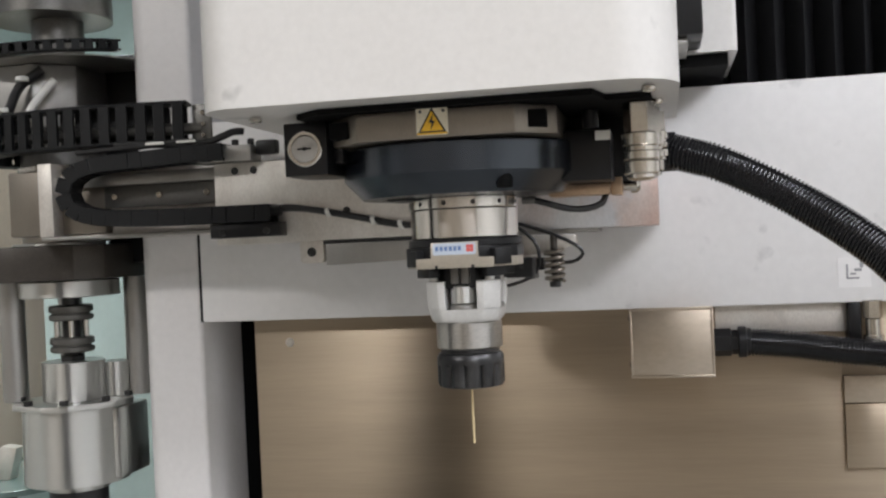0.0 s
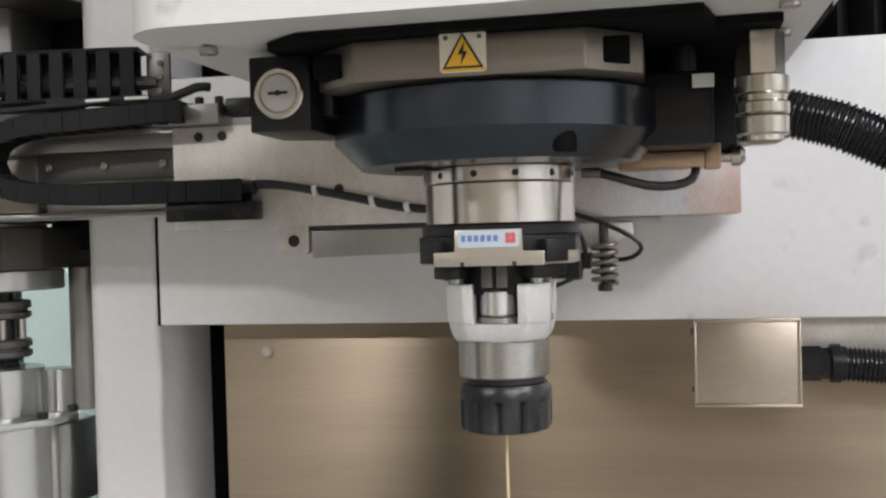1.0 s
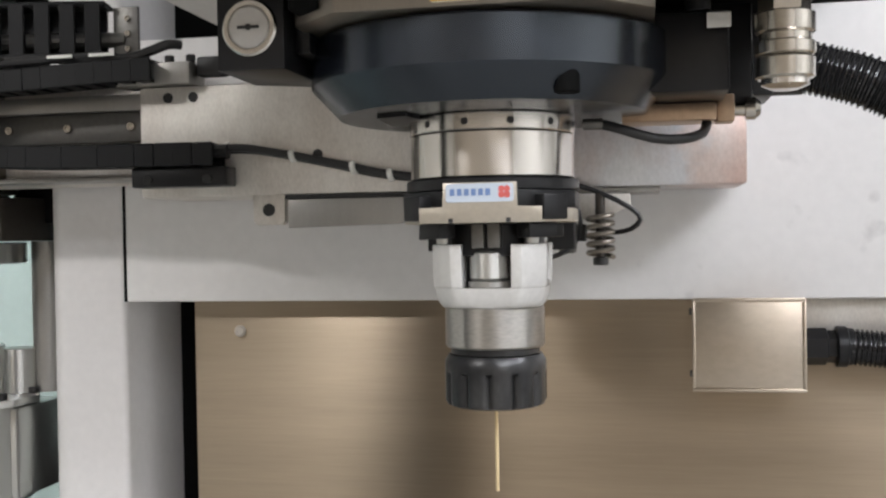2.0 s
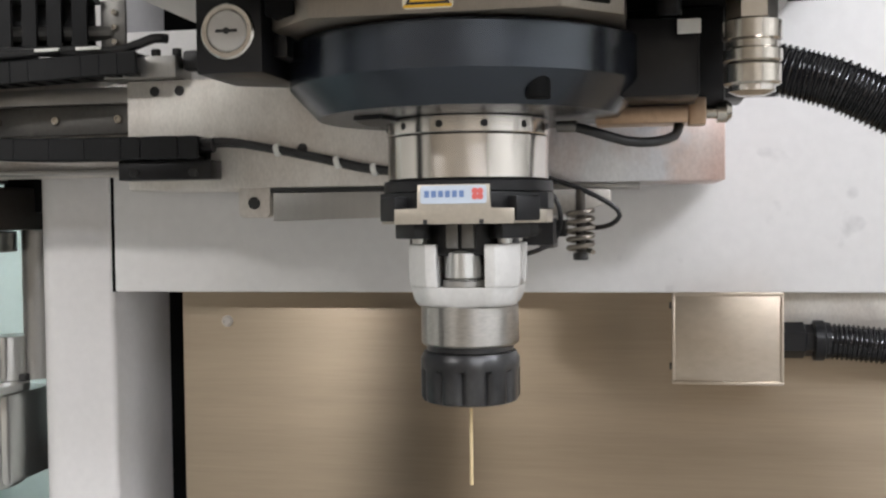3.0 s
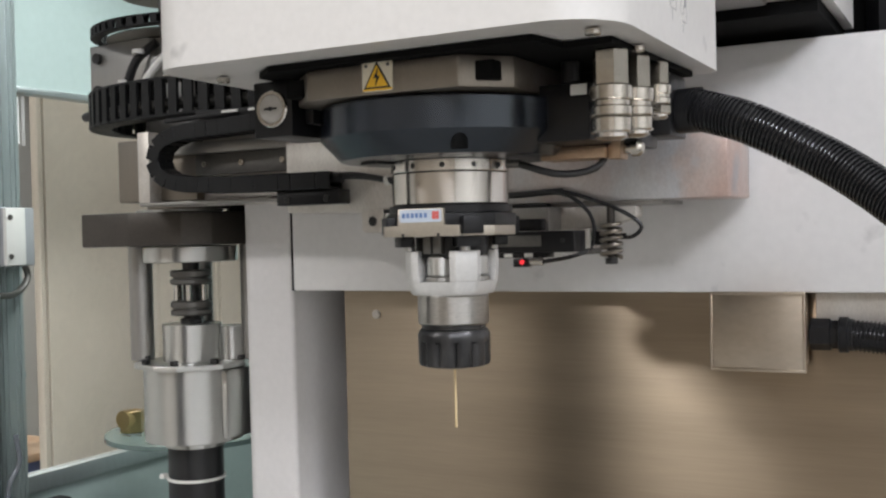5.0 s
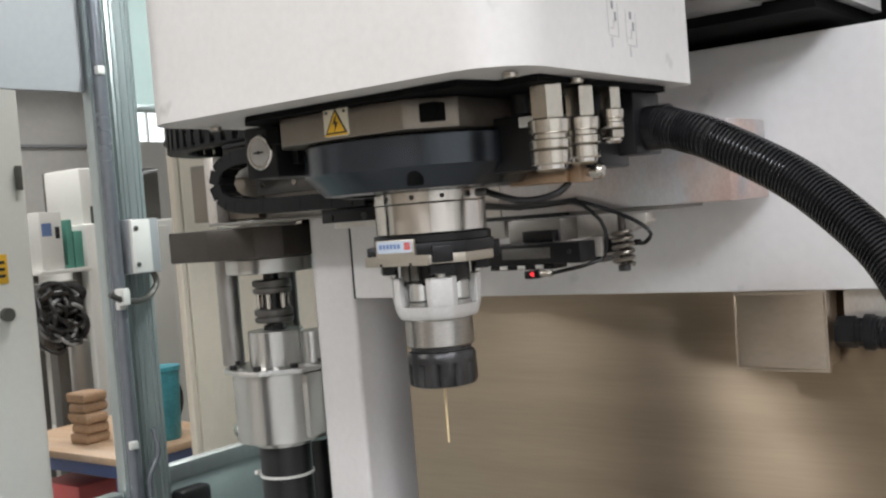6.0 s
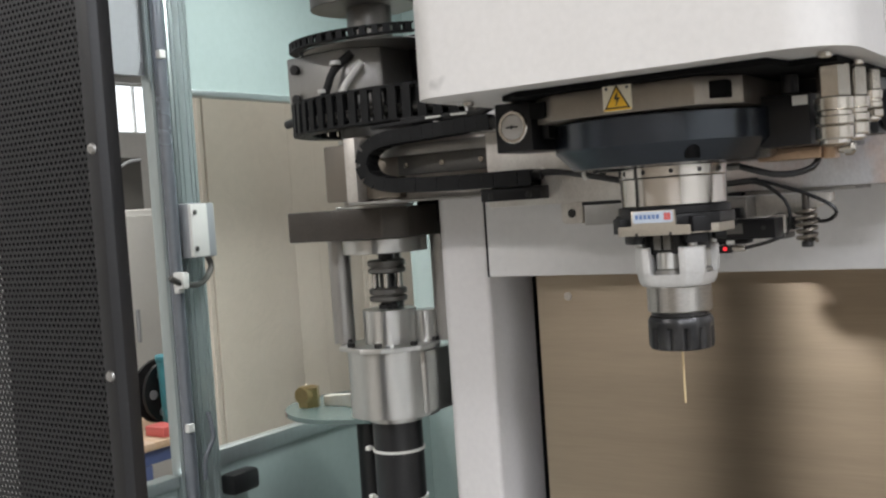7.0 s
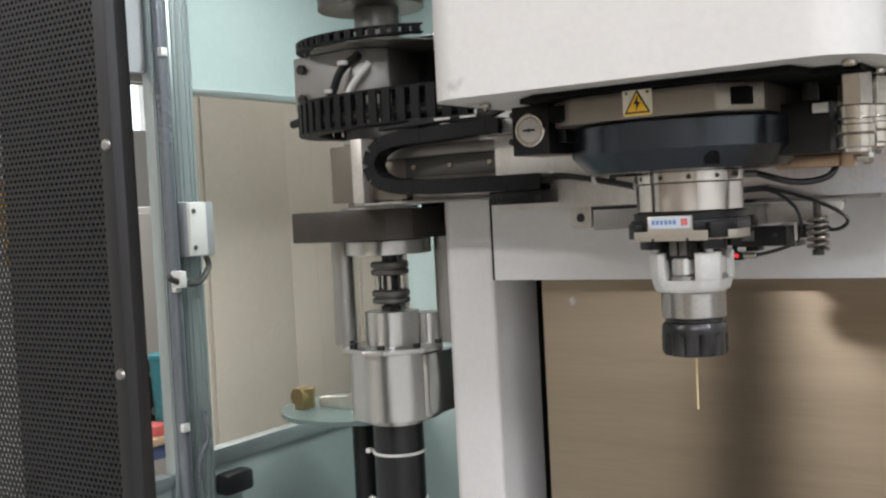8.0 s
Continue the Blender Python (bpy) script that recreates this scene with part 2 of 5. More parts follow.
def box(x0, x1, y0, y1, z0, z1, bevel=0.0, seg=2, bm=None):
    one = bmesh.new()
    bmesh.ops.create_cube(one, size=1, matrix=Matrix.LocRotScale(((x0 + x1) / 2, (y0 + y1) / 2, (z0 + z1) / 2), None, (abs(x1 - x0), abs(y1 - y0), abs(z1 - z0))))
    if bevel:
        bmesh.ops.bevel(one, geom=one.edges[:], offset=bevel, segments=seg, affect='EDGES', profile=0.5)
    return merge(bm, one)


def merge(bm, one):
    if bm is None:
        return one
    me = bpy.data.meshes.new("tmp")
    one.to_mesh(me)
    one.free()
    bm.from_mesh(me)
    bpy.data.meshes.remove(me)
    return bm


AXES = {"z": Matrix(), "x": Matrix.Rotation(radians(90), 4, 'Y'), "y": Matrix.Rotation(radians(-90), 4, 'X')}


def lathe(x, y, z, profile, axis="z", seg=48, bm=None, turn=0.0):
    """A solid of revolution: profile is (radius, height) from one end to the other."""
    one = bmesh.new()
    rings = []
    m = Matrix.Translation((x, y, z)) @ AXES[axis]
    for r, h in profile:
        rings.append([one.verts.new(m @ Vector((r * math.cos(a), r * math.sin(a), h))) for a in (turn + 2 * math.pi * k / seg for k in range(seg))])
    for a, b in zip(rings, rings[1:]):
        for k in range(seg):
            one.faces.new((a[k], a[(k + 1) % seg], b[(k + 1) % seg], b[k]))
    one.faces.new(rings[0][::-1])
    one.faces.new(rings[-1])
    return merge(bm, one)


def rod(x, y, z, r, length, axis="z", seg=24, edge=0.0006, bm=None, turn=0.0):
    return lathe(x, y, z, [(r - edge, 0), (r, edge), (r, length - edge), (r - edge, length)], axis, seg, bm, turn)


def prism(points, z0, z1, bevel=0.0, bm=None, m=None, seg=2):
    """A plan outline (x, y) raised from z0 to z1."""
    one = bmesh.new()
    lo = [one.verts.new((x, y, z0)) for x, y in points]
    hi = [one.verts.new((x, y, z1)) for x, y in points]
    n = len(points)
    one.faces.new(lo[::-1])
    one.faces.new(hi)
    for k in range(n):
        one.faces.new((lo[k], lo[(k + 1) % n], hi[(k + 1) % n], hi[k]))
    if bevel:
        bmesh.ops.bevel(one, geom=one.edges[:], offset=bevel, segments=seg, affect='EDGES', profile=0.5)
    if m:
        one.transform(m)
    return merge(bm, one)


def rounded(x0, x1, y0, y1, r, n=8):
    pts = []
    for cx, cy, a0 in ((x1 - r, y0 + r, -90), (x1 - r, y1 - r, 0), (x0 + r, y1 - r, 90), (x0 + r, y0 + r, 180)):
        pts += [(cx + r * math.cos(radians(a0 + 90 * k / n)), cy + r * math.sin(radians(a0 + 90 * k / n))) for k in range(n + 1)]
    return pts


def curve(points, step):
    """A smooth line through points, cut into about even steps."""
    p = [Vector(q) for q in points]
    p = [2 * p[0] - p[1]] + p + [2 * p[-1] - p[-2]]
    out = []
    for i in range(1, len(p) - 2):
        a, b, c, d = p[i - 1:i + 3]
        k = max(2, int((c - b).length / step))
        for j in range(k):
            t = j / k
            out.append(0.5 * (2 * b + (c - a) * t + (2 * a - 5 * b + 4 * c - d) * t * t + (3 * b - a - 3 * c + d) * t ** 3))
    out.append(p[-2])
    return out


def sweep(points, radius, step=0.01, seg=10, bm=None, ribs=None):
    """A round cable along points; ribs=(pitch, depth) gives a corrugated hose."""
    line = curve(points, step)
    one = bmesh.new()
    if ribs:
        pitch, depth = ribs
        fine = curve(points, pitch / 4)
        line, radii = fine, [radius - depth * (0, 0.9, 1, 0.1)[k % 4] for k in range(len(fine))]
    else:
        radii = [radius] * len(line)
    up, rings = Vector((0.13, 0.2, 0.97)), []
    for i, p in enumerate(line):
        d = (line[min(i + 1, len(line) - 1)] - line[max(i - 1, 0)]).normalized()
        u = d.cross(up).normalized()
        v = d.cross(u)
        up = -v if v.dot(up) < 0 else v
        u = d.cross(up).normalized()
        rings.append([one.verts.new(p + radii[i] * (math.cos(2 * math.pi * k / seg) * u + math.sin(2 * math.pi * k / seg) * up)) for k in range(seg)])
    for a, b in zip(rings, rings[1:]):
        for k in range(seg):
            one.faces.new((a[k], a[(k + 1) % seg], b[(k + 1) % seg], b[k]))
    one.faces.new(rings[0][::-1])
    one.faces.new(rings[-1])
    return merge(bm, one)


# ---- the hall that closes the place ----
solo("floor", box(-9, 5, -6, 8, -0.12, 0, 0), CONCRETE, "grey concrete hall floor", "floor", kind="structure")
solo("ceiling", box(-9, 5, -6, 8, 4.2, 4.35, 0), HALLWALL, "pale hall ceiling", "ceiling", kind="structure")
# unseen wall behind the camera, its brown chosen for the plate's reflections
solo("wall_south", box(-9, 5, -6.2, -6, 0, 4.2, 0), FARWALL, "unseen closing wall, brown to tone the steel plate's reflections", "wall", kind="structure")
solo("wall_east", box(5, 5.2, -6, 8, 0, 4.2, 0), HALLWALL, "cream hall wall", "wall", kind="structure")
solo("wall_north", box(-9, 5, 8, 8.2, 0, 4.2, 0), HALLWALL, "cream hall wall", "wall", kind="structure")
WX = -7.0
# west wall with a window opening
W0, W1, WZ0, WZ1 = 5.50, 6.30, 2.33, 2.77
wl = box(WX - 0.2, WX, -6, W0, 0, 4.2)
box(WX - 0.2, WX, W1, 8, 0, 4.2, bm=wl)
box(WX - 0.2, WX, W0, W1, 0, WZ0, bm=wl)
box(WX - 0.2, WX, W0, W1, WZ1, 4.2, bm=wl)
solo("wall_west", wl, HALLWALL, "cream hall wall with a bright window", "wall", kind="structure")
win = thing("window_1", WX - 0.1, 5.9, WZ0, "bright daylight window in slim pale frames", "window", kind="structure")
fr = box(WX - 0.08, WX - 0.05, W0, W1, WZ0, WZ0 + 0.02)
box(WX - 0.08, WX - 0.05, W0, W1, WZ1 - 0.02, WZ1, bm=fr)
for k in range(5):
    yy = W0 + k * (W1 - W0 - 0.016) / 4
    box(WX - 0.08, WX - 0.05, yy, yy + 0.016, WZ0 + 0.02, WZ1 - 0.02, bm=fr)
part("window_frame", fr, CABINET, win)
part("pane", box(WX - 0.16, WX - 0.15, W0, W1, WZ0, WZ1), DAY, win, "window pane white with daylight")
# housings for the added lamps, all out of view
for lx, ly, watts, tone in LAMPS:
    lamp = thing("unseen_hall_lamp", lx, ly, 3.95, "long white ceiling lamp added out of view", "lamp", "hall lamps")
    part("housing", box(lx - 0.75, lx + 0.75, ly - 0.28, ly + 0.28, 3.95, 4.2, 0.01), CABINET, lamp)

# ---- machine frame ----
BX, BY, BZ, BT = -0.5086, 1.1675, 1.4197, 1.683


def post_outline():
    """The post's plan: a wide round on its outer front edge and a small one inside."""
    arc = lambda cx, cy, r, a0: [(cx + r * math.cos(radians(a0 + 15 * k)), cy + r * math.sin(radians(a0 + 15 * k))) for k in range(7)]
    return arc(-0.597 + 0.024, BY + 0.024, 0.024, 180) + arc(BX - 0.006, BY + 0.006, 0.006, 270) + [(BX, 1.296), (-0.597, 1.296)]


column = thing("machine_column", -0.55, 1.25, 0, "warm white painted machine column with a rounded front edge", "machine column", kind="structure")
part("front_post", prism(post_outline(), 0, 2.9), PILLAR, column)
# solid filler: its black colour is the shade of the gap
part("recess_shade", box(-0.59, -0.40, 1.3, 1.42, 0.0, 2.9), DARK, column, "black block painted as the shaded gap behind the column")
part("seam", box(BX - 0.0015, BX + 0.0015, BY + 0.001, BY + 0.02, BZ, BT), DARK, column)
beam = thing("cross_beam", 0.4, 1.2, BZ, "white painted machine cross beam with faint scuffs", "machine beam", kind="structure")
part("beam_body", box(BX + 0.0016, 1.6, BY, 1.196, BZ, BT, 0.0022, 2), BEAM, beam)
part("beam_core", box(BX + 0.02, 1.6, 1.1965, 1.29, BZ + 0.012, BT - 0.01), BEAM, beam)
lab = thing("adhesive_label", 0.306, BY, 1.455, "small clear label with a worn black symbol on the beam", "label")
part("film", box(0.290, 0.326, BY - 0.0006, BY, 1.437, 1.472), BEAM, lab)
sy = box(0.299, 0.301, BY - 0.0012, BY - 0.0006, 1.447, 1.464)
box(0.299, 0.313, BY - 0.0012, BY - 0.0006, 1.447, 1.449, bm=sy)
box(0.308, 0.316, BY - 0.0012, BY - 0.0006, 1.456, 1.459, bm=sy)
box(0.314, 0.318, BY - 0.0012, BY - 0.0006, 1.460, 1.466, bm=sy)
box(0.303, 0.310, BY - 0.0012, BY - 0.0006, 1.452, 1.454, bm=sy)
part("symbol", sy, GREYINK, lab)

# stainless back plate and its screws
PY = 1.199
plate = thing("back_plate", 0.4, PY, 0.7, "brushed stainless steel splash plate with blurred reflections", "steel plate", kind="structure")
part("sheet", box(-0.448, 1.6, PY, PY + 0.006, 0.35, BZ + 0.011, 0.001), STEEL, plate)


def screw(x, y, z, r, parent, axis="y", mat=NICKEL, name="screw"):
    s = lathe(x, y - 0.003, z, [(r * 0.5, 0.0012), (r * 0.52, 0), (r * 0.85, 0.0), (r, 0.0012), (r, 0.0034)], axis, 14) if axis == "y" else rod(x, y, z, r, 0.004, axis, 14)
    return part(name, s, mat, parent)


for sx, sz in ((-0.3985, 1.3875), (-0.3945, 1.089), (0.62, 1.3875), (0.62, 1.089)):
    part("washer", rod(sx, PY - 0.0012, sz, 0.0060, 0.001, "y", 18, 0.0002), ALU, screw(sx, PY - 0.001, sz, 0.0050, plate, mat=ALU))

# bellows and dark guide above the beam
upper = thing("guide_bellows", 0.5, 1.3, BT, "black folded guide bellows above the beam", "bellows", kind="structure")
# backing and ledge with the cavity's shade put into their black colour
part("recess_shade", box(BX, 1.6, 1.34, 1.40, BT - 0.02, 2.9), DARK, upper)
part("shaded_ledge", box(BX, 1.6, 1.199, 1.34, BT - 0.06, BT - 0.02), DARK, upper)
fold = mesh_of("fold", prism([(0, 1.33), (0.018, 1.285), (0.036, 1.33)], BT - 0.018, 2.9), RUBBER)
for k in range(26):
    fo = new("fold", fold)
    fo.parent = upper
    fo.matrix_parent_inverse = upper.matrix_world.inverted()
    fo.location = (0.19 + k * 0.036, 0, 0)
part("rail_cover", box(0.19, 1.6, 1.20, 1.26, BT - 0.019, BT + 0.004, 0.002), BLACK, upper)
group_at(0.042, -0.018, 0.0)
pan = thing("slide_panel", 0.12, 1.08, BT, "white painted slide panel beside the head", "machine panel", kind="structure")
part("panel", prism(rounded(-0.02, 0.140, 1.09, 1.30, 0.006, 3), BT + 0.024, 2.9), IVORY, pan)
part("slide_rail", box(-0.02, 0.085, 1.0, 1.088, BT + 0.018, BT + 0.026, 0.002), GRIND, pan, "dull steel slide rail")
part("rail_block", box(-0.10, 0.10, 0.99, 1.089, BT + 0.0265, BT + 0.20, 0.003), BLACK, pan, "black slide block")
# dark block in place of the shade below the slide panel
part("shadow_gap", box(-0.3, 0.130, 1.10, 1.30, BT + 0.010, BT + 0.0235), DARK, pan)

# ---- stainless junction box on the plate ----
group_at(0.008, -0.009, 0.003)
jb = thing("junction_box", 0.09, 1.15, 1.337, "brushed stainless junction box with folded lid on the steel plate", "junction box")
part("body", box(0.0455, 0.1337, 1.1545, PY - 0.0005, 1.3405, 1.4155, 0.002), BOXSTEEL, jb)
lid_jb = part("lid", box(0.0413, 0.1379, 1.1489, 1.1545, 1.3366, 1.4191, 0.0016), BOXSTEEL, jb)
fold_jb = box(0.0413, 0.1379, 1.1476, 1.1488, 1.3366, 1.3396, 0.0005)
box(0.0413, 0.1379, 1.1476, 1.1488, 1.4161, 1.4191, 0.0005, bm=fold_jb)
box(0.0413, 0.0440, 1.1476, 1.1488, 1.3397, 1.4160, 0.0005, bm=fold_jb)
box(0.1352, 0.1379, 1.1476, 1.1488, 1.3397, 1.4160, 0.0005, bm=fold_jb)
part("folded_edge", fold_jb, BOXSTEEL, lid_jb)
for zz in (1.350, 1.406):
    part("rivet", rod(0.0395, 1.168, zz, 0.0032, 0.006, "x", 12), DARKSTEEL, jb)
gl = lathe(0.1382, 1.176, 1.374, [(0.014, 0), (0.0165, 0.001), (0.0165, 0.02), (0.0145, 0.021), (0.0145, 0.028)], "x", 6)
lathe(0.1382 + 0.028, 1.176, 1.374, [(0.016, 0), (0.0185, 0.001), (0.0185, 0.009), (0.0165, 0.010), (0.0165, 0.014)], "x", 24, bm=gl)
part("cable_gland", gl, BLACK, jb, "black plastic cable gland")
wire = thing("cable_hose", 0.2, 1.17, 1.36, "black corrugated conduit leaving the junction box", "hose")
part("conduit", sweep([(0.176, 1.176, 1.374), (0.23, 1.172, 1.3695), (0.30, 1.160, 1.361), (0.38, 1.14, 1.358), (0.50, 1.12, 1.372), (0.66, 1.11, 1.41)], 0.0165, seg=16, ribs=(0.0042, 0.0020)), HOSE, wire)
strip = thing("beam_channel", 0.25, 1.19, 1.39, "pale sheet channel under the beam", "sheet metal", kind="structure")
part("channel", box(0.142, 0.292, PY - 0.006, PY - 0.0005, 1.382, 1.4185, 0.001), ALU, strip)
part("dark_edge", box(0.292, 0.306, PY - 0.02, PY - 0.0005, 1.37, 1.4185, 0.001), BLACK, strip)
nip = thing("hose_nipple", 0.316, 1.18, 1.37, "nickel plated hose nipple under the beam", "fitting")
np_ = rod(0.318, 1.176, 1.398, 0.011, 0.021, "z", 6)
rod(0.318, 1.176, 1.378, 0.0085, 0.02, bm=np_)
rod(0.318, 1.176, 1.371, 0.0115, 0.008, bm=np_)
part("nipple", np_, NICKEL, nip)
fil = thing("filter_plate", 0.32, 1.19, 1.28, "square perforated steel plate low on the splash plate", "steel plate")
part("plate", box(0.2865, 0.36, PY - 0.004, PY - 0.0005, 1.297, 1.329, 0.0005), BOXSTEEL, fil)
part("lower_plate", box(0.2865, 0.36, PY - 0.003, PY - 0.0005, 1.22, 1.2955, 0.0005), STEEL, fil)

# ---- spindle head ----
group_at(0.042, -0.018, 0.0)
SX, SY = -0.1211, 0.8172
cover = thing("head_cover", -0.118, 0.8, 1.62, "ivory painted head cover with rounded corners and small scuffs", "machine cover")
# the plan is widely rounded in front and nearly sharp at the back
plan = []
for cx, cy, r, a0 in ((0.0210, 0.712, 0.048, -90), (0.0570, 0.942, 0.012, 0), (-0.295, 0.942, 0.012, 90), (-0.272, 0.699, 0.035, 180)):
    plan += [(cx + r * math.cos(radians(a0 + 7.5 * k)), cy + r * math.sin(radians(a0 + 7.5 * k))) for k in range(13)]
cb = prism(plan, 1.622, 2.6)
low = [e for e in cb.edges if all(abs(v.co.z - 1.622) < 1e-5 for v in e.verts)]
bmesh.ops.bevel(cb, geom=low, offset=0.012, segments=6, affect='EDGES', profile=0.5)
part("shell", cb, IVORY, cover)
# no hole is cut: a black sheet paints the shade inside the opening
part("opening", prism([(-0.240, 0.722), (-0.215, 0.700), (0.004, 0.697), (0.012, 0.735), (0.047, 0.735), (0.052, 0.93), (-0.240, 0.93)], 1.6168, 1.6215), DARK, cover, "dark sheet painted as the shaded opening round the spindle")
for sx, sy in ((-0.275, 0.72), (0.046, 0.700), (0.051, 0.78)):
    part("bolt", rod(sx, sy, 1.6165, 0.0055, 0.004, seg=12), NICKEL, cover)
for k, (y0, z0) in enumerate(((0.808, 1.652), (0.837, 1.647))):
    ic = box(0.0690, 0.0694, y0 - 0.006, y0 - 0.0054, z0, z0 + 0.026)
    box(0.0690, 0.0694, y0 + 0.010, y0 + 0.0106, z0 - 0.002, z0 + 0.024, bm=ic)
    for (ya, yb, za, zb) in ((-0.005, 0.009, -0.0016, -0.0008), (-0.002, 0.0, -0.010, -0.0022), (-0.003, 0.003, 0.004, 0.0048), (0.002, 0.0028, 0.0052, 0.011)):
        box(0.0690, 0.0694, y0 + ya, y0 + yb, z0 + za, z0 + zb, bm=ic)
    part("symbol", ic, PALEINK, cover, "small grey printed symbol")
    ic = box(0.0690, 0.0695, y0 + 0.0005, y0 + 0.0035, z0 + 0.019, z0 + 0.0245)
    box(0.0690, 0.0695, y0 + 0.005, y0 + 0.0072, z0 + 0.010, z0 + 0.017, bm=ic)
    part("symbol_mark", ic, GREYINK, cover, "dark printed mark")

drive = thing("spindle_drive", SX, SY, 1.55, "black round spindle drive under a square steel mount", "spindle")
C = 0.03
x0, x1, y0, y1 = SX - 0.094, SX + 0.094, SY - 0.108, SY + 0.105
mt = prism([(x0 + C, y0), (x1 - C, y0), (x1, y0 + C), (x1, y1 - C), (x1 - C, y1), (x0 + C, y1), (x0, y1 - C), (x0, y0 + C)], 1.5935, 1.6162, 0.0012)
part("mount", mt, MOUNT, drive, "chamfered square steel mount")
# black boxes paint the shaded insides of the mount's notches
part("notch", box(x1 - 0.024, x1 - 0.007, y0 + 0.009, y0 + 0.035, 1.598, 1.612, 0.001), DARK, drive)
part("notch", box(x0 + 0.004, x0 + 0.02, y0 + 0.008, y0 + 0.035, 1.598, 1.612, 0.001), DARK, drive)
dsc = lathe(SX, SY, 0, [(0.079, 1.5495), (0.089, 1.5502), (0.1035, 1.5655), (0.1048, 1.5672), (0.1048, 1.5905), (0.1035, 1.592), (0.09, 1.593)], seg=96)
part("housing", dsc, BLACKGLOSS, drive, "black lacquered round housing")
# black rod whose colour imitates the shade in a hole
part("port", rod(SX + 0.050, SY - 0.081, 1.5525, 0.0064, 0.0125, "z", 24), DARK, drive)
lipb = prism([(SX - 0.058, SY - 0.045), (SX - 0.04, SY - 0.052), (SX - 0.03, SY), (SX - 0.06, SY)], 1.5475, 1.5493)
part("lip", lipb, BLACK, drive)
# key switch block
gx, gy, gz = -0.2385, 0.7350, 1.594
key = thing("key_switch_block", gx, gy, gz, "black block with a round steel dial", "switch")
kb = prism([(gx - 0.019, gy + 0.001), (gx + 0.019, gy + 0.001), (gx + 0.019, gy + 0.075), (gx - 0.019, gy + 0.055)], gz - 0.0225, 1.6164, 0.0015)
part("body", kb, BLACK, key)
part("arm", box(gx + 0.0195, SX - 0.09, gy + 0.018, gy + 0.07, 1.582, 1.606, 0.001), BLACK, key)
bezel_ob = part("bezel", lathe(gx, gy + 0.001, gz, [(0.0112, -0.0012), (0.0118, -0.0025), (0.0142, -0.0025), (0.0152, -0.0014), (0.0152, 0.001)], "y", 40), CHROME, key, "bright steel ring")
part("face", rod(gx, gy - 0.0016, gz, 0.0112, 0.002, "y", 36), DIAL, bezel_ob)
bar = box(gx - 0.006, gx + 0.006, gy - 0.0024, gy - 0.0016, gz - 0.0008, gz + 0.0008)
rod(gx, gy - 0.0026, gz, 0.0018, 0.001, "y", 12, 0.0002, bm=bar)
part("pointer", bar, INK, bezel_ob)
# warning sign
wz, wy = 1.6068, SY - 0.108
sign = thing("warning_sign", SX - 0.001, wy, wz, "yellow triangular high voltage sign on a white plate", "sign")
wx = SX - 0.0017
tile = prism(rounded(-0.0128, 0.0128, -0.0112, 0.0118, 0.002, 4), 0, 0.001, m=pose(wx, wy, wz, 90))
tile_ob = part("plate", tile, TILE, sign)


def tri(r, d0, d1, mat, name, dz=0.0):
    p = prism([(r * math.cos(radians(a)), r * math.sin(radians(a)) + dz) for a in (90, 210, 330)], d0, d1, m=pose(wx, wy, wz, 90))
    return part(name, p, mat, tile_ob)


tri(0.0132, 0.001, 0.0014, INK, "border", -0.0026)
tri(0.0106, 0.0014, 0.0018, YELLOW, "triangle", -0.0026)
bolt_pts = [(0.0012, 0.0052), (-0.0026, -0.0016), (0.0, -0.0016), (-0.0012, -0.0076), (0.0028, -0.0002), (0.0004, -0.0002)]
part("flash", prism(bolt_pts, 0.0018, 0.0022, m=pose(wx, wy, wz, 90)), INK, tile_ob)
part("footer", prism([(-0.0122, -0.0106), (0.0122, -0.0106), (0.0122, -0.0092), (-0.0122, -0.0092)], 0.001, 0.0013, m=pose(wx, wy, wz, 90)), YELLOW, tile_ob)
for dx in (-0.0093, 0.0093):
    part("rivet", rod(wx + dx, wy - 0.0016, wz + 0.0077, 0.0014, 0.001, "y", 10, 0.0002), DARKSTEEL, tile_ob)

# steel flange
fl = thing("spindle_flange", SX, SY, 1.514, "polished steel spindle flange with small holes", "flange")
part("upper_ring", rod(SX, SY, 1.5395, 0.0485, 0.0098, seg=72), CHROME, fl)
part("lower_ring", lathe(SX, SY, 0, [(0.0465, 1.5135), (0.0478, 1.5145), (0.0478, 1.5385), (0.0465, 1.5392)], seg=72), CHROME, fl)
for k in range(12):
    a = radians(-100 + 30 * k)
    c = rod(0.0478, 0, 1.5442, 0.0021, 0.001, "x", 14, 0.0002)
    c.transform(Matrix.Translation((SX, SY, 0)) @ Matrix.Rotation(a, 4, 'Z'))
    part("hole", c, INK, fl)

# tool chuck
ch = thing("tool_chuck", SX, SY, 1.488, "black and steel tool chuck with a printed label", "chuck")
part("disc", rod(SX, SY, 1.5065, 0.0505, 0.0068, seg=64), BLACK, ch)
oc = []
for a in (22.5, 67.5, 112.5, 157.5, 202.5, 247.5, 292.5, 337.5):
    oc.append((SX + 0.0535 * math.cos(radians(a)), SY + 0.0535 * math.sin(radians(a))))
part("octagon", prism(oc, 1.4965, 1.5064, 0.0008), BLACK, ch)
oc2 = [(SX + (x - SX) * 0.985, SY + (y - SY) * 0.985) for x, y in oc]
part("steel_plate", prism(oc2, 1.4885, 1.4964, 0.0008), TANPLATE, ch)
fy = SY - 0.0535 * math.cos(radians(22.5))
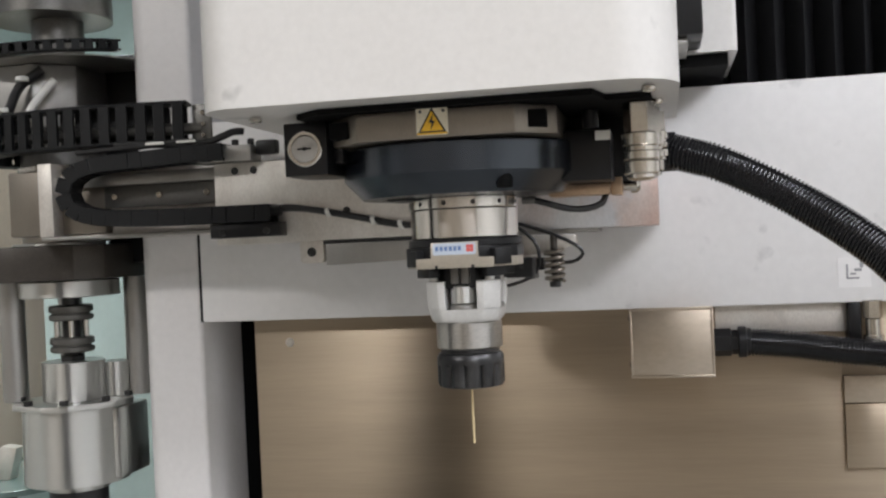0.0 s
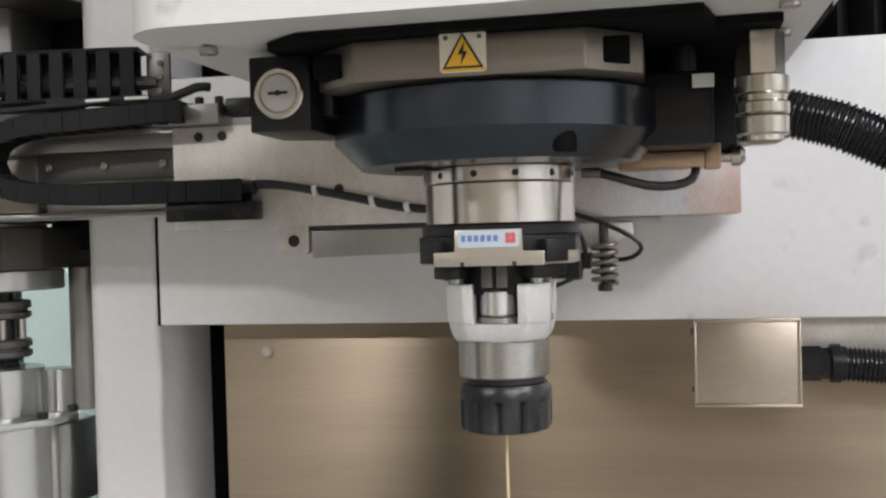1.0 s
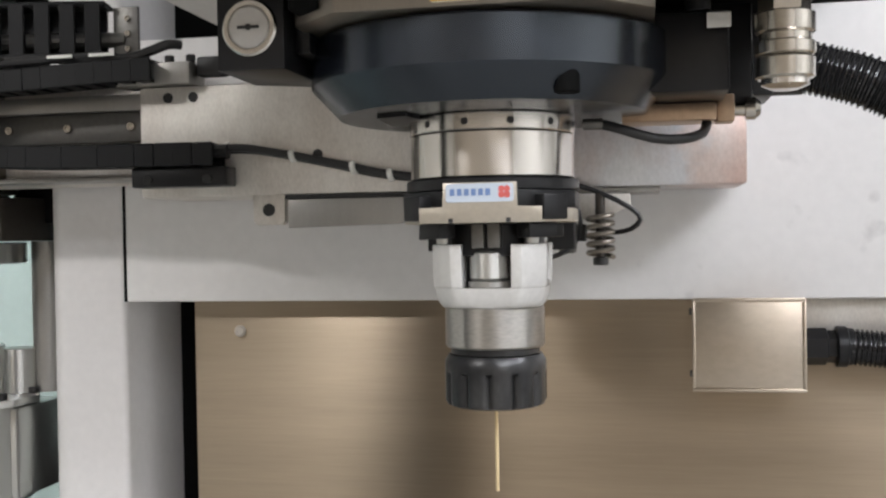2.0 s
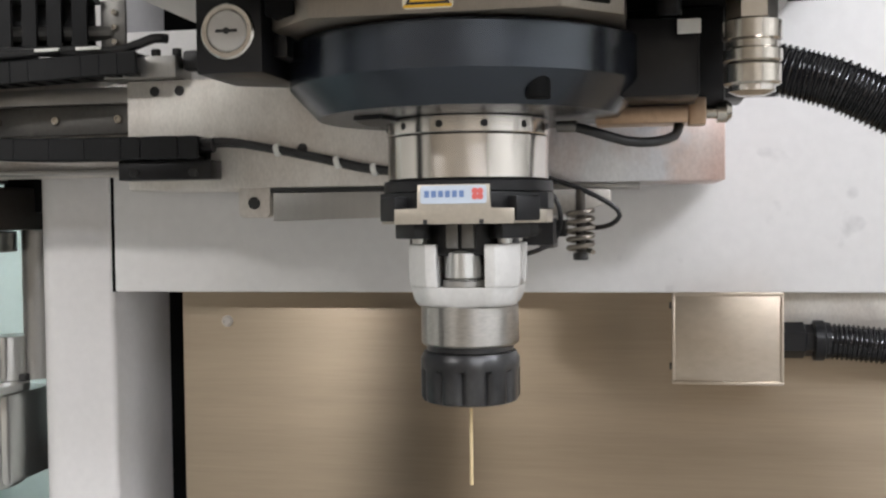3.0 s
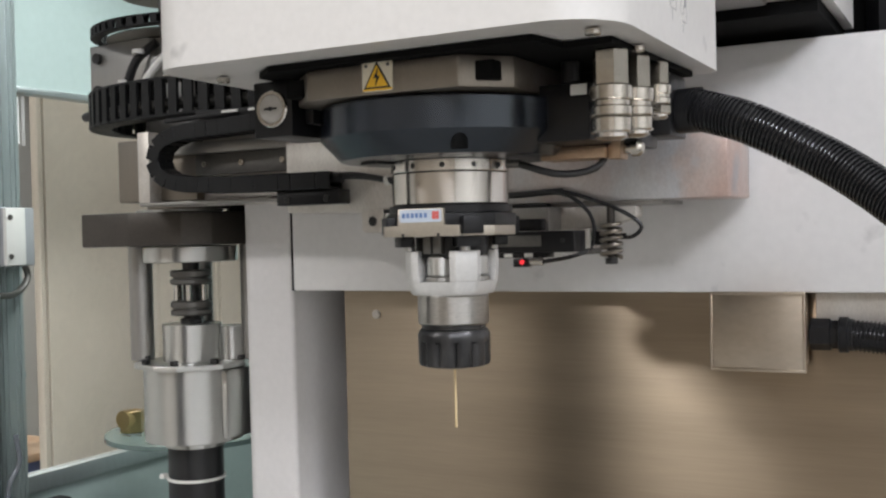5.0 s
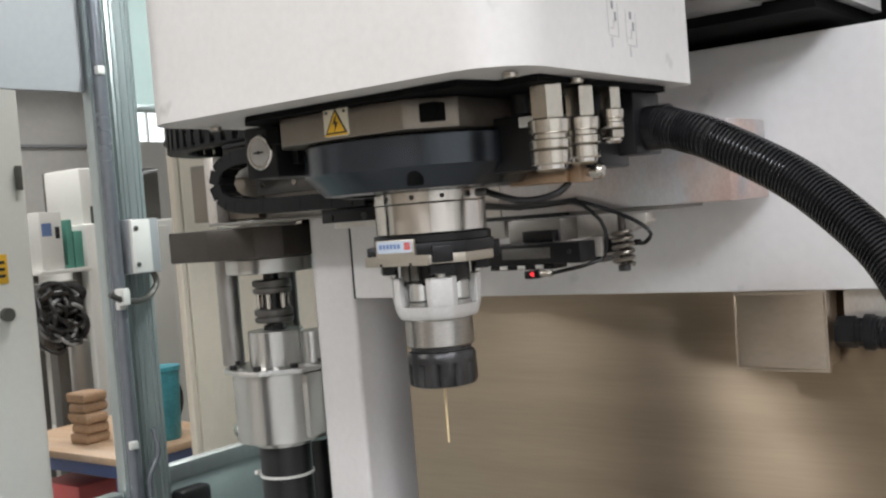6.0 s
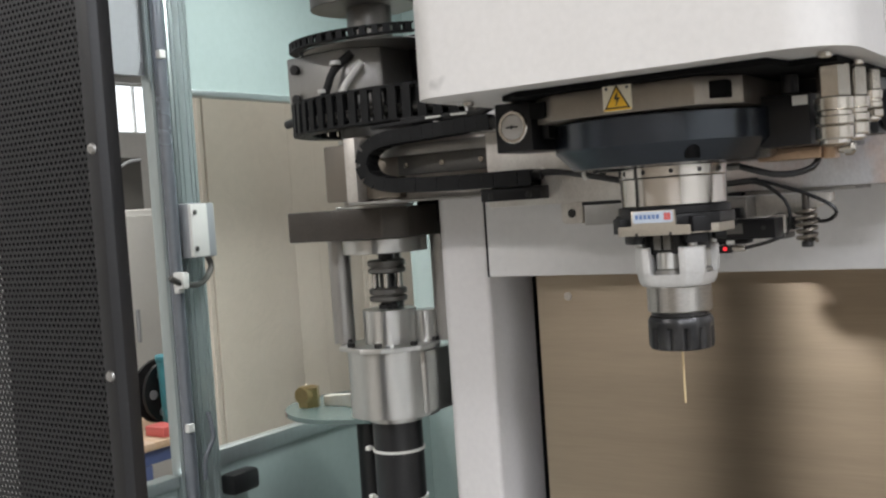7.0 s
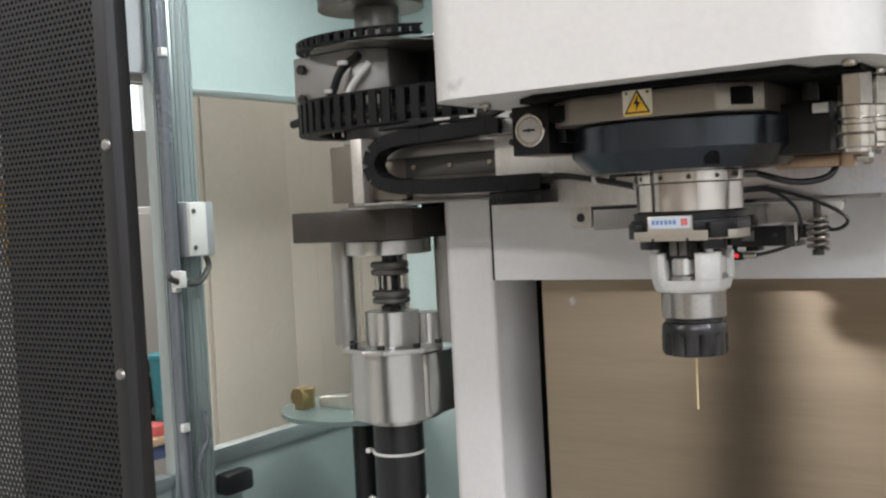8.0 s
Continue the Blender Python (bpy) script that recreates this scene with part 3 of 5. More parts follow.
part("front_plate", prism([(-0.0335, 0), (0.0335, 0), (0.0335, 0.0085), (0.0202, 0.0085), (0.0202, 0.0218), (-0.0202, 0.0218), (-0.0202, 0.0085), (-0.0335, 0.0085)], 0, 0.0025, 0.0003, m=pose(SX, fy - 0.0002, 1.4885, 90)), TANPLATE, ch, "stepped steel front plate")
label_ob = part("label", prism(rounded(-0.0185, 0.0185, 0.0112, 0.0212, 0.0015, 3), 0.0025, 0.0029, m=pose(SX, fy - 0.0002, 1.4885, 90)), LABELW, ch, "pale blue label with a red round mark")
for k in range(6):
    xl = SX - 0.0162 + k * 0.0039
    part("printed_bar", box(xl, xl + 0.0026, fy - 0.0033, fy - 0.0030, 1.5032, 1.5069), BLUE, label_ob)
for k in range(4):
    a = radians(45 + 90 * k)
    part("mark", rod(SX + 0.0135 + 0.0021 * math.cos(a), fy - 0.0034, 1.5050 + 0.0021 * math.sin(a), 0.0018, 0.0005, "y", 12, 0.0001), RED, label_ob)
for k, dx in enumerate((-0.016, 0.0155)):
    part("slot", box(SX + dx - 0.0012, SX + dx + 0.0012, fy - 0.0031, fy - 0.0027, 1.4885, 1.491), INK, ch)
for a in range(4):
    q = Matrix.Translation((SX, SY, 0)) @ Matrix.Rotation(radians(45 + 90 * a), 4, 'Z')
    c = box(0.036, 0.057, -0.0085, 0.0085, 1.490, 1.504, 0.001)
    c.transform(q)
    part("clamp", c, BLACK, ch)
    c = box(0.034, 0.046, -0.010, 0.010, 1.480, 1.4884, 0.001)
    c.transform(q)
    part("foot", c, BLACK, ch)
part("core", rod(SX, SY, 1.470, 0.030, 0.018, seg=40), BLACK, ch)
for dx, dy in ((-0.025, -0.026), (0.025, -0.026), (-0.025, 0.026), (0.025, 0.026)):
    part("pin", rod(SX + dx, SY + dy, 1.4768, 0.0042, 0.0112, seg=16), ALUBODY, ch)
for dx in (-0.004, 0.005):
    part("jaw", box(SX + dx - 0.0035, SX + dx + 0.0035, SY - 0.036, SY - 0.028, 1.4745, 1.4883, 0.0006), DARKSTEEL, ch)

# tool holder with windows, collet nut and electrode
ho = thing("tool_holder", SX, SY, 1.417, "pale steel collet holder with cut windows", "tool holder")
HB, CH, WW = 0.0328, 0.0125, 0.0140


def cup(z):
    """How far the holder's body draws in towards its round foot."""
    u = min(1.0, max(0.0, (1.4640 - z) / 0.0236))
    return 1 - 0.17 * (1 - math.sqrt(max(0.0, 1 - u * u)))


def holder_ring(z):
    """A ring of the holder's body: a square with cut corners, drawn in below."""
    out = []
    for j in range(64):
        a = 2 * math.pi * j / 64
        c, s_ = abs(math.cos(a)), abs(math.sin(a))
        # distance from the axis to the square with cut corners along this angle
        d = min(HB / max(c, s_), (2 * HB - CH) / (c + s_))
        r = max(0.0287, d * cup(z))
        out.append((SX + r * math.cos(a), SY + r * math.sin(a), z))
    return out


hb = bmesh.new()
rows_h = [[hb.verts.new(p) for p in holder_ring(z)] for z in (1.4405, 1.4410, 1.4418, 1.4432, 1.4450, 1.4475, 1.4500, 1.4518)]
for a, b in zip(rows_h, rows_h[1:]):
    for j in range(64):
        hb.faces.new((a[j], a[(j + 1) % 64], b[(j + 1) % 64], b[j]))
hb.faces.new(rows_h[0][::-1])
hb.faces.new(rows_h[-1])
part("shoulder", hb, GREYNUT, ho)
for a in range(4):
    q = Matrix.Translation((SX, SY, 0)) @ Matrix.Rotation(radians(90 * a), 4, 'Z')
    arc = [(HB, HB - CH), (HB - CH, HB)]
    seg = prism([(HB, WW)] + arc + [(WW, HB), (WW, 0.0155), (0.0155, WW)], 1.45185, 1.4766, 0.0005)
    for zc in (1.4538, 1.4562, 1.4590, 1.4640):
        bmesh.ops.bisect_plane(seg, geom=seg.verts[:] + seg.edges[:] + seg.faces[:], plane_co=(0, 0, zc), plane_no=(0, 0, 1))
    for v in seg.verts:
        v.co.x, v.co.y = v.co.x * cup(v.co.z), v.co.y * cup(v.co.z)
    seg.transform(q)
    part("corner_block", seg, GREYNUT, ho)
part("core", rod(SX, SY, 1.4519, 0.0200, 0.0240, seg=40), DARKSTEEL, ho)
for a in range(4):
    q = Matrix.Translation((SX, SY, 0)) @ Matrix.Rotation(radians(90 * a), 4, 'Z')
    c = rod(0.0205, 0, 1.4560, 0.0112, 0.0170, seg=28, edge=0.0015)
    c.transform(q)
    pl_ = part("plunger", c, ALUBODY, ho)
    c = rod(0.0205, 0, 1.4519, 0.0122, 0.0040, seg=28)
    c.transform(q)
    part("collar", c, GRIND, pl_)
part("shank", lathe(SX, SY, 0, [(0.028, 1.4165), (0.0292, 1.4178), (0.0292, 1.4396), (0.0285, 1.4404)], seg=56), SHANK, ho)
nut = thing("collet_nut", SX, SY, 1.383, "black burnished collet nut with rounded grip notches", "nut")
part("neck", lathe(SX, SY, 0, [(0.022, 1.4125), (0.0262, 1.4130), (0.0262, 1.4164)], seg=48), NUTM, nut)
nb = bmesh.new()
N = 96
rings = []
for r, z, k in ((0.026, 1.3822, 0), (0.0285, 1.3832, 0.3), (0.0298, 1.3858, 1), (0.0298, 1.4015, 1), (0.0298, 1.4030, 0), (0.0298, 1.4085, 0), (0.0275, 1.4123, 0), (0.02, 1.4124, 0)):
    ring_v = []
    for j in range(N):
        a = 2 * math.pi * j / N
        d = abs(((a / (2 * math.pi) * 12) % 1) - 0.5)
        cut = 0.0036 * k * max(0.0, min(1.0, (d - 0.34) / 0.1))
        ring_v.append(nb.verts.new((SX + (r - cut) * math.cos(a), SY + (r - cut) * math.sin(a), z)))
    rings.append(ring_v)
for a, b in zip(rings, rings[1:]):
    for j in range(N):
        nb.faces.new((a[j], a[(j + 1) % N], b[(j + 1) % N], b[j]))
nb.faces.new(rings[0][::-1])
nb.faces.new(rings[-1])
part("grip", nb, NUTM, nut)
part("collet", lathe(SX, SY, 0, [(0.006, 1.3795), (0.0125, 1.3800), (0.0135, 1.3821)], seg=24), NICKEL, nut)
el = thing("electrode", SX, SY, 1.33, "thin beige rod electrode", "electrode")
part("rod", rod(SX, SY, 1.3305, 0.0011, 0.049, seg=12, edge=0.0002), BEIGE, el)

# couplings at the side of the drive
def coupling(x, y, z0, r, label):
    c = thing("quick_coupling", x, y, z0, label, "coupling", "couplings under the cover")
    h = 1.6164 - z0
    part("hex_body", rod(x, y, z0 + h * 0.60, r * 0.86, h * 0.40, seg=6, edge=0.001), NICKEL, c)
    sl = lathe(x, y, z0 + h * 0.26, [(r * 0.92, 0), (r, 0.001), (r, h * 0.10), (r * 0.88, h * 0.12), (r * 0.88, h * 0.17), (r, h * 0.19), (r, h * 0.33), (r * 0.9, h * 0.34)], seg=36)
    part("sleeve", sl, NICKEL, c)
    part("nut", rod(x, y, z0 + h * 0.08, r * 0.98, h * 0.17, seg=6 if r < 0.011 else 28, edge=0.001), NICKEL, c)
    part("tail", lathe(x, y, z0, [(r * 0.5, 0), (r * 0.8, 0.002), (r * 0.8, h * 0.08)], seg=28), CHROME, c)


coupling(0.037, 0.760, 1.553, 0.0150, "large nickel plated quick coupling under the cover")
coupling(0.0420, 0.799, 1.5575, 0.0138, "nickel plated quick coupling under the cover")
coupling(0.0490, 0.835, 1.5730, 0.0100, "slim nickel plated quick coupling")
mani = thing("bronze_bar", 0.0, 0.80, 1.548, "bronze coloured flat bar with an elbow", "bar")
part("bar", box(-0.046, 0.008, 0.830, 0.860, 1.5465, 1.5565, 0.0008), COPPER, mani)
part("elbow_block", box(0.0084, 0.0185, 0.835, 0.855, 1.5455, 1.5615, 0.001), COPPER, mani)
part("elbow_cap", lathe(0.0188, 0.845, 1.5535, [(0.004, 0), (0.0045, 0.006), (0.0068, 0.0065), (0.0068, 0.012), (0.004, 0.015)], "x", 20), NICKEL, mani)
part("block", box(-0.030, 0.012, 0.785, 0.835, 1.557, 1.600, 0.0015), BLACK, mani, "black valve block")
# added black filler that keeps the gap behind the valve block dark
part("dark_filler", box(-0.045, 0.030, 0.845, 0.90, 1.556, 1.6163, 0.002), BLACK, mani)
part("pipe", sweep([(-0.022, 0.80, 1.60), (-0.024, 0.795, 1.585), (-0.022, 0.80, 1.570), (-0.012, 0.81, 1.562)], 0.005, 0.004, 10), RUBBER, mani)
part("white_tab", box(0.000, 0.0125, 0.778, 0.7798, 1.5895, 1.5975, 0.0005), TIE, mani)
part("valve_post", rod(-0.004, 0.79, 1.6005, 0.007, 0.0155, seg=16), BLACK, mani)
lead = thing("sensor_lead", -0.02, 0.78, 1.54, "short black cable under the drive", "cable")
part("cable", sweep([(-0.056, 0.812, 1.5435), (-0.046, 0.810, 1.5405), (-0.028, 0.812, 1.5350), (-0.012, 0.818, 1.5345), (0.000, 0.830, 1.5385), (0.003, 0.842, 1.5460)], 0.0029, seg=12), RUBBER, lead)
part("plug", rod(-0.068, 0.812, 1.5442, 0.0033, 0.012, "x", 14), DARKSTEEL, lead)

# large corrugated hose
hz = thing("corrugated_hose", 0.08, 0.9, 1.58, "thick black corrugated hose bending to the side", "hose")
part("socket", lathe(0.046, 0.905, 1.586, [(0.015, 0), (0.0185, 0.001), (0.0185, 0.02), (0.017, 0.021)], "x", 28), BLACK, hz)
part("holder", box(0.0, 0.046, 0.88, 0.93, 1.565, 1.6163, 0.002), BLACK, hz)
part("hose", sweep([(0.058, 0.903, 1.5872), (0.0796, 0.897, 1.5805), (0.1096, 0.8914, 1.5690), (0.1668, 0.8850, 1.5370), (0.2146, 0.8650, 1.5018), (0.2482, 0.8450, 1.4683), (0.2795, 0.8165, 1.4153), (0.3062, 0.796, 1.3332), (0.315, 0.79, 1.2)], 0.0170, seg=20, ribs=(0.0036, 0.0022)), HOSE, hz)

# ---- gripper arm behind the head ----
group_at(0.002, 0.045, 0.003)
AY = 1.010
arm = thing("tool_loader", -0.3, AY, 1.52, "machined aluminium tool loader with rail, bracket and stains", "tool loader")
front_ob = part("front_block", box(-0.4335, -0.18, AY, 1.115, 1.5165, 1.6145, 0.002), ALU, arm, "wide milled aluminium block with faint stains")
part("long_block", box(-0.1798, 0.0880, AY + 0.0005, 1.112, 1.5165, 1.5965, 0.002), ALUSTAIN, arm, "milled aluminium block with pink and blue heat stains")
part("rear_beam", box(-0.672, -0.434, AY + 0.034, 1.112, 1.533, 1.628, 0.0015), ALU, arm, "long aluminium beam")
part("rail_strip", box(-0.64, -0.434, AY + 0.020, AY + 0.0335, 1.5695, 1.5965, 0.0006), DARKSTEEL, arm, "dark steel guide rail strip")
part("rail_top", box(-0.66, -0.434, AY + 0.012, AY + 0.0335, 1.5968, 1.6115, 0.0008), GRIND, arm)
for sx in (-0.575, -0.515, -0.452):
    screw(sx, AY + 0.020, 1.583, 0.0042, arm)
for sx in (-0.4062, -0.3824):
    part("bolt_hole", lathe(sx, AY - 0.0006, 1.6045, [(0.0030, 0.0004), (0.0032, 0), (0.0046, 0), (0.0046, 0.001)], "y", 18), INK, front_ob)
part("bolt_hole", rod(-0.269, AY - 0.0005, 1.5505, 0.0046, 0.001, "y", 18, 0.0001), INK, front_ob)
part("cover_tab", box(-0.4495, -0.3795, AY - 0.014, AY + 0.02, 1.6150, 1.634, 0.001), GRIND, arm, "folded sheet cover")
part("base_sheet", box(-0.665, -0.434, AY - 0.004, AY + 0.033, 1.5325, 1.5365, 0.0006), GRIND, arm)
part("end_cap", box(-0.668, -0.6485, AY - 0.002, AY + 0.033, 1.5368, 1.628, 0.001), ALU, arm)
tp = prism(rounded(-0.329, -0.300, 1.4905, 1.521, 0.005, 4), 0, 0.012, 0.0006, m=Matrix.Translation((0, AY + 0.013, 0)) @ pose(0, 0, 0, 90))
part("tab", tp, ALU, arm, "rounded aluminium tab")
part("tab_hole", rod(-0.3145, AY + 0.0004, 1.5035, 0.0056, 0.001, "y", 20, 0.0001), INK, arm)
part("lower_plate", box(-0.3285, 0.02, AY + 0.0135, 1.10, 1.5125, 1.5163, 0.0006), GRIND, arm)
part("black_block", box(-0.4305, -0.3435, AY - 0.024, AY - 0.0005, 1.5245, 1.5415, 0.0012), BLACK, arm, "black chain end block")
for sx in (-0.415, -0.36):
    part("socket_bolt", rod(sx, AY - 0.0258, 1.531, 0.0042, 0.003, "y", 16), NUTM, arm)
# gripper jaws under the block
gr = thing("gripper", -0.15, AY, 1.485, "small steel gripper with black slide and cable", "gripper")
part("finger", prism([(-0.296, 1.4875), (-0.20, 1.4875 + 0.002), (-0.175, 1.494), (-0.175, 1.512), (-0.296, 1.512)], 0, 0.016, 0.0006, m=Matrix.Translation((0, AY + 0.014, 0)) @ pose(0, 0, 0, 90)), GRIND, gr, "flat steel gripper finger")
part("gap_strip", box(-0.2995, -0.10, AY + 0.0005, AY + 0.0125, 1.5124, 1.5162, 0.0003), INK, gr)
part("rear_finger", prism([(-0.10, 1.487), (-0.03, 1.491), (-0.004, 1.5005), (-0.004, 1.511), (-0.10, 1.511)], 0, 0.022, 0.0015, m=Matrix.Translation((0, AY + 0.024, 0)) @ pose(0, 0, 0, 90)), ALU, gr)
GY = 0.945
sl = part("slide", box(-0.160, -0.046, GY, GY + 0.032, 1.4665, 1.4875, 0.001), BLACK, gr, "black sensor slide")
part("slide_window", box(-0.138, -0.080, GY - 0.0012, GY - 0.0002, 1.4725, 1.4835, 0.0004), DARKSTEEL, sl)
part("slide_nose", box(-0.168, -0.1602, GY + 0.004, GY + 0.02, 1.4755, 1.482, 0.001), BLACK, sl)
part("slide_hole", rod(-0.058, GY - 0.0008, 1.478, 0.0024, 0.001, "y", 14, 0.0002), INK, sl)
part("slide_foot", box(-0.156, -0.078, GY + 0.002, GY + 0.028, 1.4612, 1.4662, 0.0006), BLACK, sl)
for k in range(3):
    part("terminal", box(-0.143 + k * 0.022, -0.134 + k * 0.022, GY - 0.0003, GY + 0.0017, 1.4618, 1.4658, 0.0005), TIE, sl)
part("slide_pin", rod(-0.101, GY + 0.006, 1.4545, 0.0022, 0.0066, seg=12), DARKSTEEL, sl)
part("carrier", box(-0.15, -0.085, GY + 0.0325, AY + 0.02, 1.4876, 1.5115, 0.001), GRIND, gr)
part("carrier_block", box(-0.125, -0.088, GY + 0.02, GY + 0.0322, 1.488, 1.500, 0.001), BLACK, gr)
part("bracket", box(-0.066, -0.049, AY - 0.014, AY + 0.03, 1.469, 1.489, 0.0008), ALU, gr)
part("nut_block", box(-0.062, -0.050, AY - 0.012, AY + 0.028, 1.4625, 1.4685, 0.0008), DARKSTEEL, gr)
part("side_clamp", box(-0.0485, -0.0405, AY - 0.008, AY + 0.02, 1.472, 1.486, 0.0006), BLACK, gr)
sen = thing("proximity_sensor", -0.092, GY, 1.455, "small steel sensor with a red light", "sensor")
part("barrel", rod(-0.091, GY - 0.004, 1.4575, 0.0036, 0.014, "x", 16), NICKEL, sen)
part("body", box(-0.107, -0.0912, GY - 0.010, GY + 0.002, 1.4525, 1.4608, 0.0012), BLACK, sen)
part("light", lathe(-0.097, GY - 0.0125, 1.4575, [(0.001, 0), (0.0020, 0.0008), (0.0024, 0.0024)], "y", 16), LED, sen, "red signal light")
# coil spring with its bolt
sp = thing("coil_spring", -0.035, AY + 0.015, 1.455, "grey steel coil spring on a black bolt", "spring")
pts = []
for k in range(5 * 12 + 1):
    a = 2 * math.pi * k / 12
    pts.append((-0.0285 + 0.0100 * math.cos(a), AY - 0.006 + 0.0100 * math.sin(a), 1.4590 + 0.0345 * k / 60))
part("coil", sweep(pts, 0.0021, 0.003, 8), MOUNT, sp)
part("core", rod(-0.0285, AY - 0.006, 1.459, 0.0040, 0.0525, seg=16), BROWNSTEEL, sp)
part("bolt_head", rod(-0.0285, AY - 0.006, 1.4525, 0.0064, 0.0064, seg=20), NUTM, sp)
# cables of the gripper
cb1 = thing("gripper_cable", -0.27, AY - 0.01, 1.54, "black cable run held by white ties", "cable")
part("cable", sweep([(-0.345, AY - 0.012, 1.5575), (-0.33, AY - 0.010, 1.5572), (-0.29, AY - 0.006, 1.5500), (-0.245, AY - 0.006, 1.5405), (-0.205, AY - 0.006, 1.5318), (-0.15, AY - 0.005, 1.5262), (-0.08, AY - 0.005, 1.5285)], 0.0034, seg=10), RUBBER, cb1)
part("cable", sweep([(-0.345, AY - 0.009, 1.5545), (-0.32, AY - 0.006, 1.5535), (-0.26, AY - 0.003, 1.5415), (-0.21, AY - 0.003, 1.5300), (-0.15, AY - 0.003, 1.5242)], 0.0022, seg=8), RUBBER, cb1)
for (x, z) in ((-0.348, 1.5575), (-0.290, 1.5490), (-0.236, 1.5375), (-0.2035, 1.5305)):
    c = rod(0, 0, -0.002, 0.0058, 0.0046, "z", 16)
    c.transform(Matrix.Translation((x, AY - 0.006, z)) @ Matrix.Rotation(radians(77), 4, 'Y'))
    part("tie", c, TIE, cb1)
cb2 = thing("looped_cable", -0.03, AY, 1.49, "thin black cables in loose loops", "cable")
part("cable", sweep([(-0.09, AY - 0.004, 1.5290), (-0.072, AY - 0.006, 1.5262), (-0.03, AY - 0.008, 1.5120), (-0.004, AY - 0.008, 1.4985), (0.0035, AY - 0.006, 1.4890), (-0.004, AY - 0.002, 1.4815), (-0.016, AY + 0.012, 1.4790), (-0.026, AY + 0.018, 1.4800)], 0.0021, seg=8), RUBBER, cb2)
part("cable", sweep([(-0.09, AY - 0.006, 1.5275), (-0.07, AY - 0.009, 1.5225), (-0.05, AY - 0.010, 1.5055), (-0.0445, AY - 0.010, 1.4870), (-0.050, AY - 0.008, 1.4690), (-0.062, 0.985, 1.4615), (-0.077, GY - 0.004, 1.4575)], 0.0021, seg=8), RUBBER, cb2)
part("plug", rod(-0.0275, AY + 0.018, 1.4802, 0.0032, 0.007, "x", 12), BLACK, cb2)


# cable chains: links that share meshes
def link_mesh(name, length, width, height, wall):
    b = bmesh.new()
    for s in (-1, 1):
        box(-length * 0.56, length * 0.56, s * width / 2 - wall / 2, s * width / 2 + wall / 2, -height / 2, height / 2, height * 0.05, 1, bm=b)
    for s in (-1, 1):
        box(-length * 0.30, length * 0.30, -width / 2, width / 2, s * (height / 2 - wall / 2) - wall / 2, s * (height / 2 - wall / 2) + wall / 2, 0, bm=b)
    return mesh_of(name, b, CHAINM)


def chain(path, length, width, height, wall, parent, up):
    """Links set along a path; up is the side that stays across the chain's width."""
    me = link_mesh("link", length, width, height, wall)
    line = curve(path, 0.002)
    acc, last = 0.0, line[0]
    for i in range(1, len(line) - 1):
        acc += (line[i] - last).length
        last = line[i]
        if acc >= length:
            acc = 0.0
            d = (line[i + 1] - line[i - 1]).normalized()
            w = Vector(up)
            h = d.cross(w).normalized()
            w = h.cross(d)
            ob = new("link", me)
            ob.parent = parent
            ob.matrix_parent_inverse = parent.matrix_world.inverted()
            ob.matrix_basis = Matrix.Translation(line[i] + ORIGIN) @ Matrix((d, w, h)).transposed().to_4x4()


uch = thing("cable_chain", -0.5, AY - 0.01, 1.55, "black plastic cable chain folded in a U along the arm", "cable chain", "cable chains")
chain([(-0.40, AY - 0.016, 1.6265), (-0.45, AY - 0.016, 1.6255), (-0.52, AY - 0.016, 1.6225), (-0.575, AY - 0.016, 1.6195), (-0.606, AY - 0.016, 1.609), (-0.617, AY - 0.016, 1.5885), (-0.606, AY - 0.016, 1.568), (-0.575, AY - 0.016, 1.5575), (-0.52, AY - 0.016, 1.5535), (-0.45, AY - 0.016, 1.5525), (-0.36, AY - 0.016, 1.5520)], 0.0165, 0.026, 0.020, 0.003, uch, (0, 1, 0))
part("inner_cable", sweep([(-0.45, AY - 0.014, 1.6255), (-0.575, AY - 0.014, 1.6195), (-0.617, AY - 0.014, 1.5885), (-0.575, AY - 0.014, 1.5575), (-0.45, AY - 0.014, 1.5525), (-0.345, AY - 0.014, 1.5545)], 0.0065, seg=10), RUBBER, uch)
lch = thing("cable_chain", -0.6, 1.03, 1.66, "broad black cable chain curving round the pivot", "cable chain", "cable chains")
chain([(-0.455, 1.020, 1.6675), (-0.50, 1.010, 1.6675), (-0.58, 1.000, 1.6675), (-0.66, 1.005, 1.6675), (-0.74, 1.030, 1.6680), (-0.80, 1.075, 1.6690), (-0.83, 1.135, 1.6690), (-0.825, 1.20, 1.6690), (-0.80, 1.26, 1.6690)], 0.0215, 0.046, 0.030, 0.0045, lch, (0, 0, 1))
part("inner_cable", sweep([(-0.45, 1.02, 1.660), (-0.58, 1.002, 1.660), (-0.74, 1.032, 1.661), (-0.826, 1.135, 1.662), (-0.80, 1.26, 1.662)], 0.007, seg=10), DARKSTEEL, lch)
part("end_bracket", box(-0.4605, -0.4365, AY + 0.006, AY + 0.010, 1.638, 1.689, 0.0008), DARKSTEEL, lch, "dark steel angle bracket")
for k in range(3):
    screw(-0.446, AY + 0.006, 1.651 + k * 0.0135, 0.0030, lch)
part("foot", box(-0.4605, -0.4365, AY + 0.0102, AY + 0.04, 1.6345, 1.6405, 0.0008), DARKSTEEL, lch)
cb3 = thing("chain_leads", -0.42, AY, 1.64, "bundled black leads with white ties at the chain end", "cable")
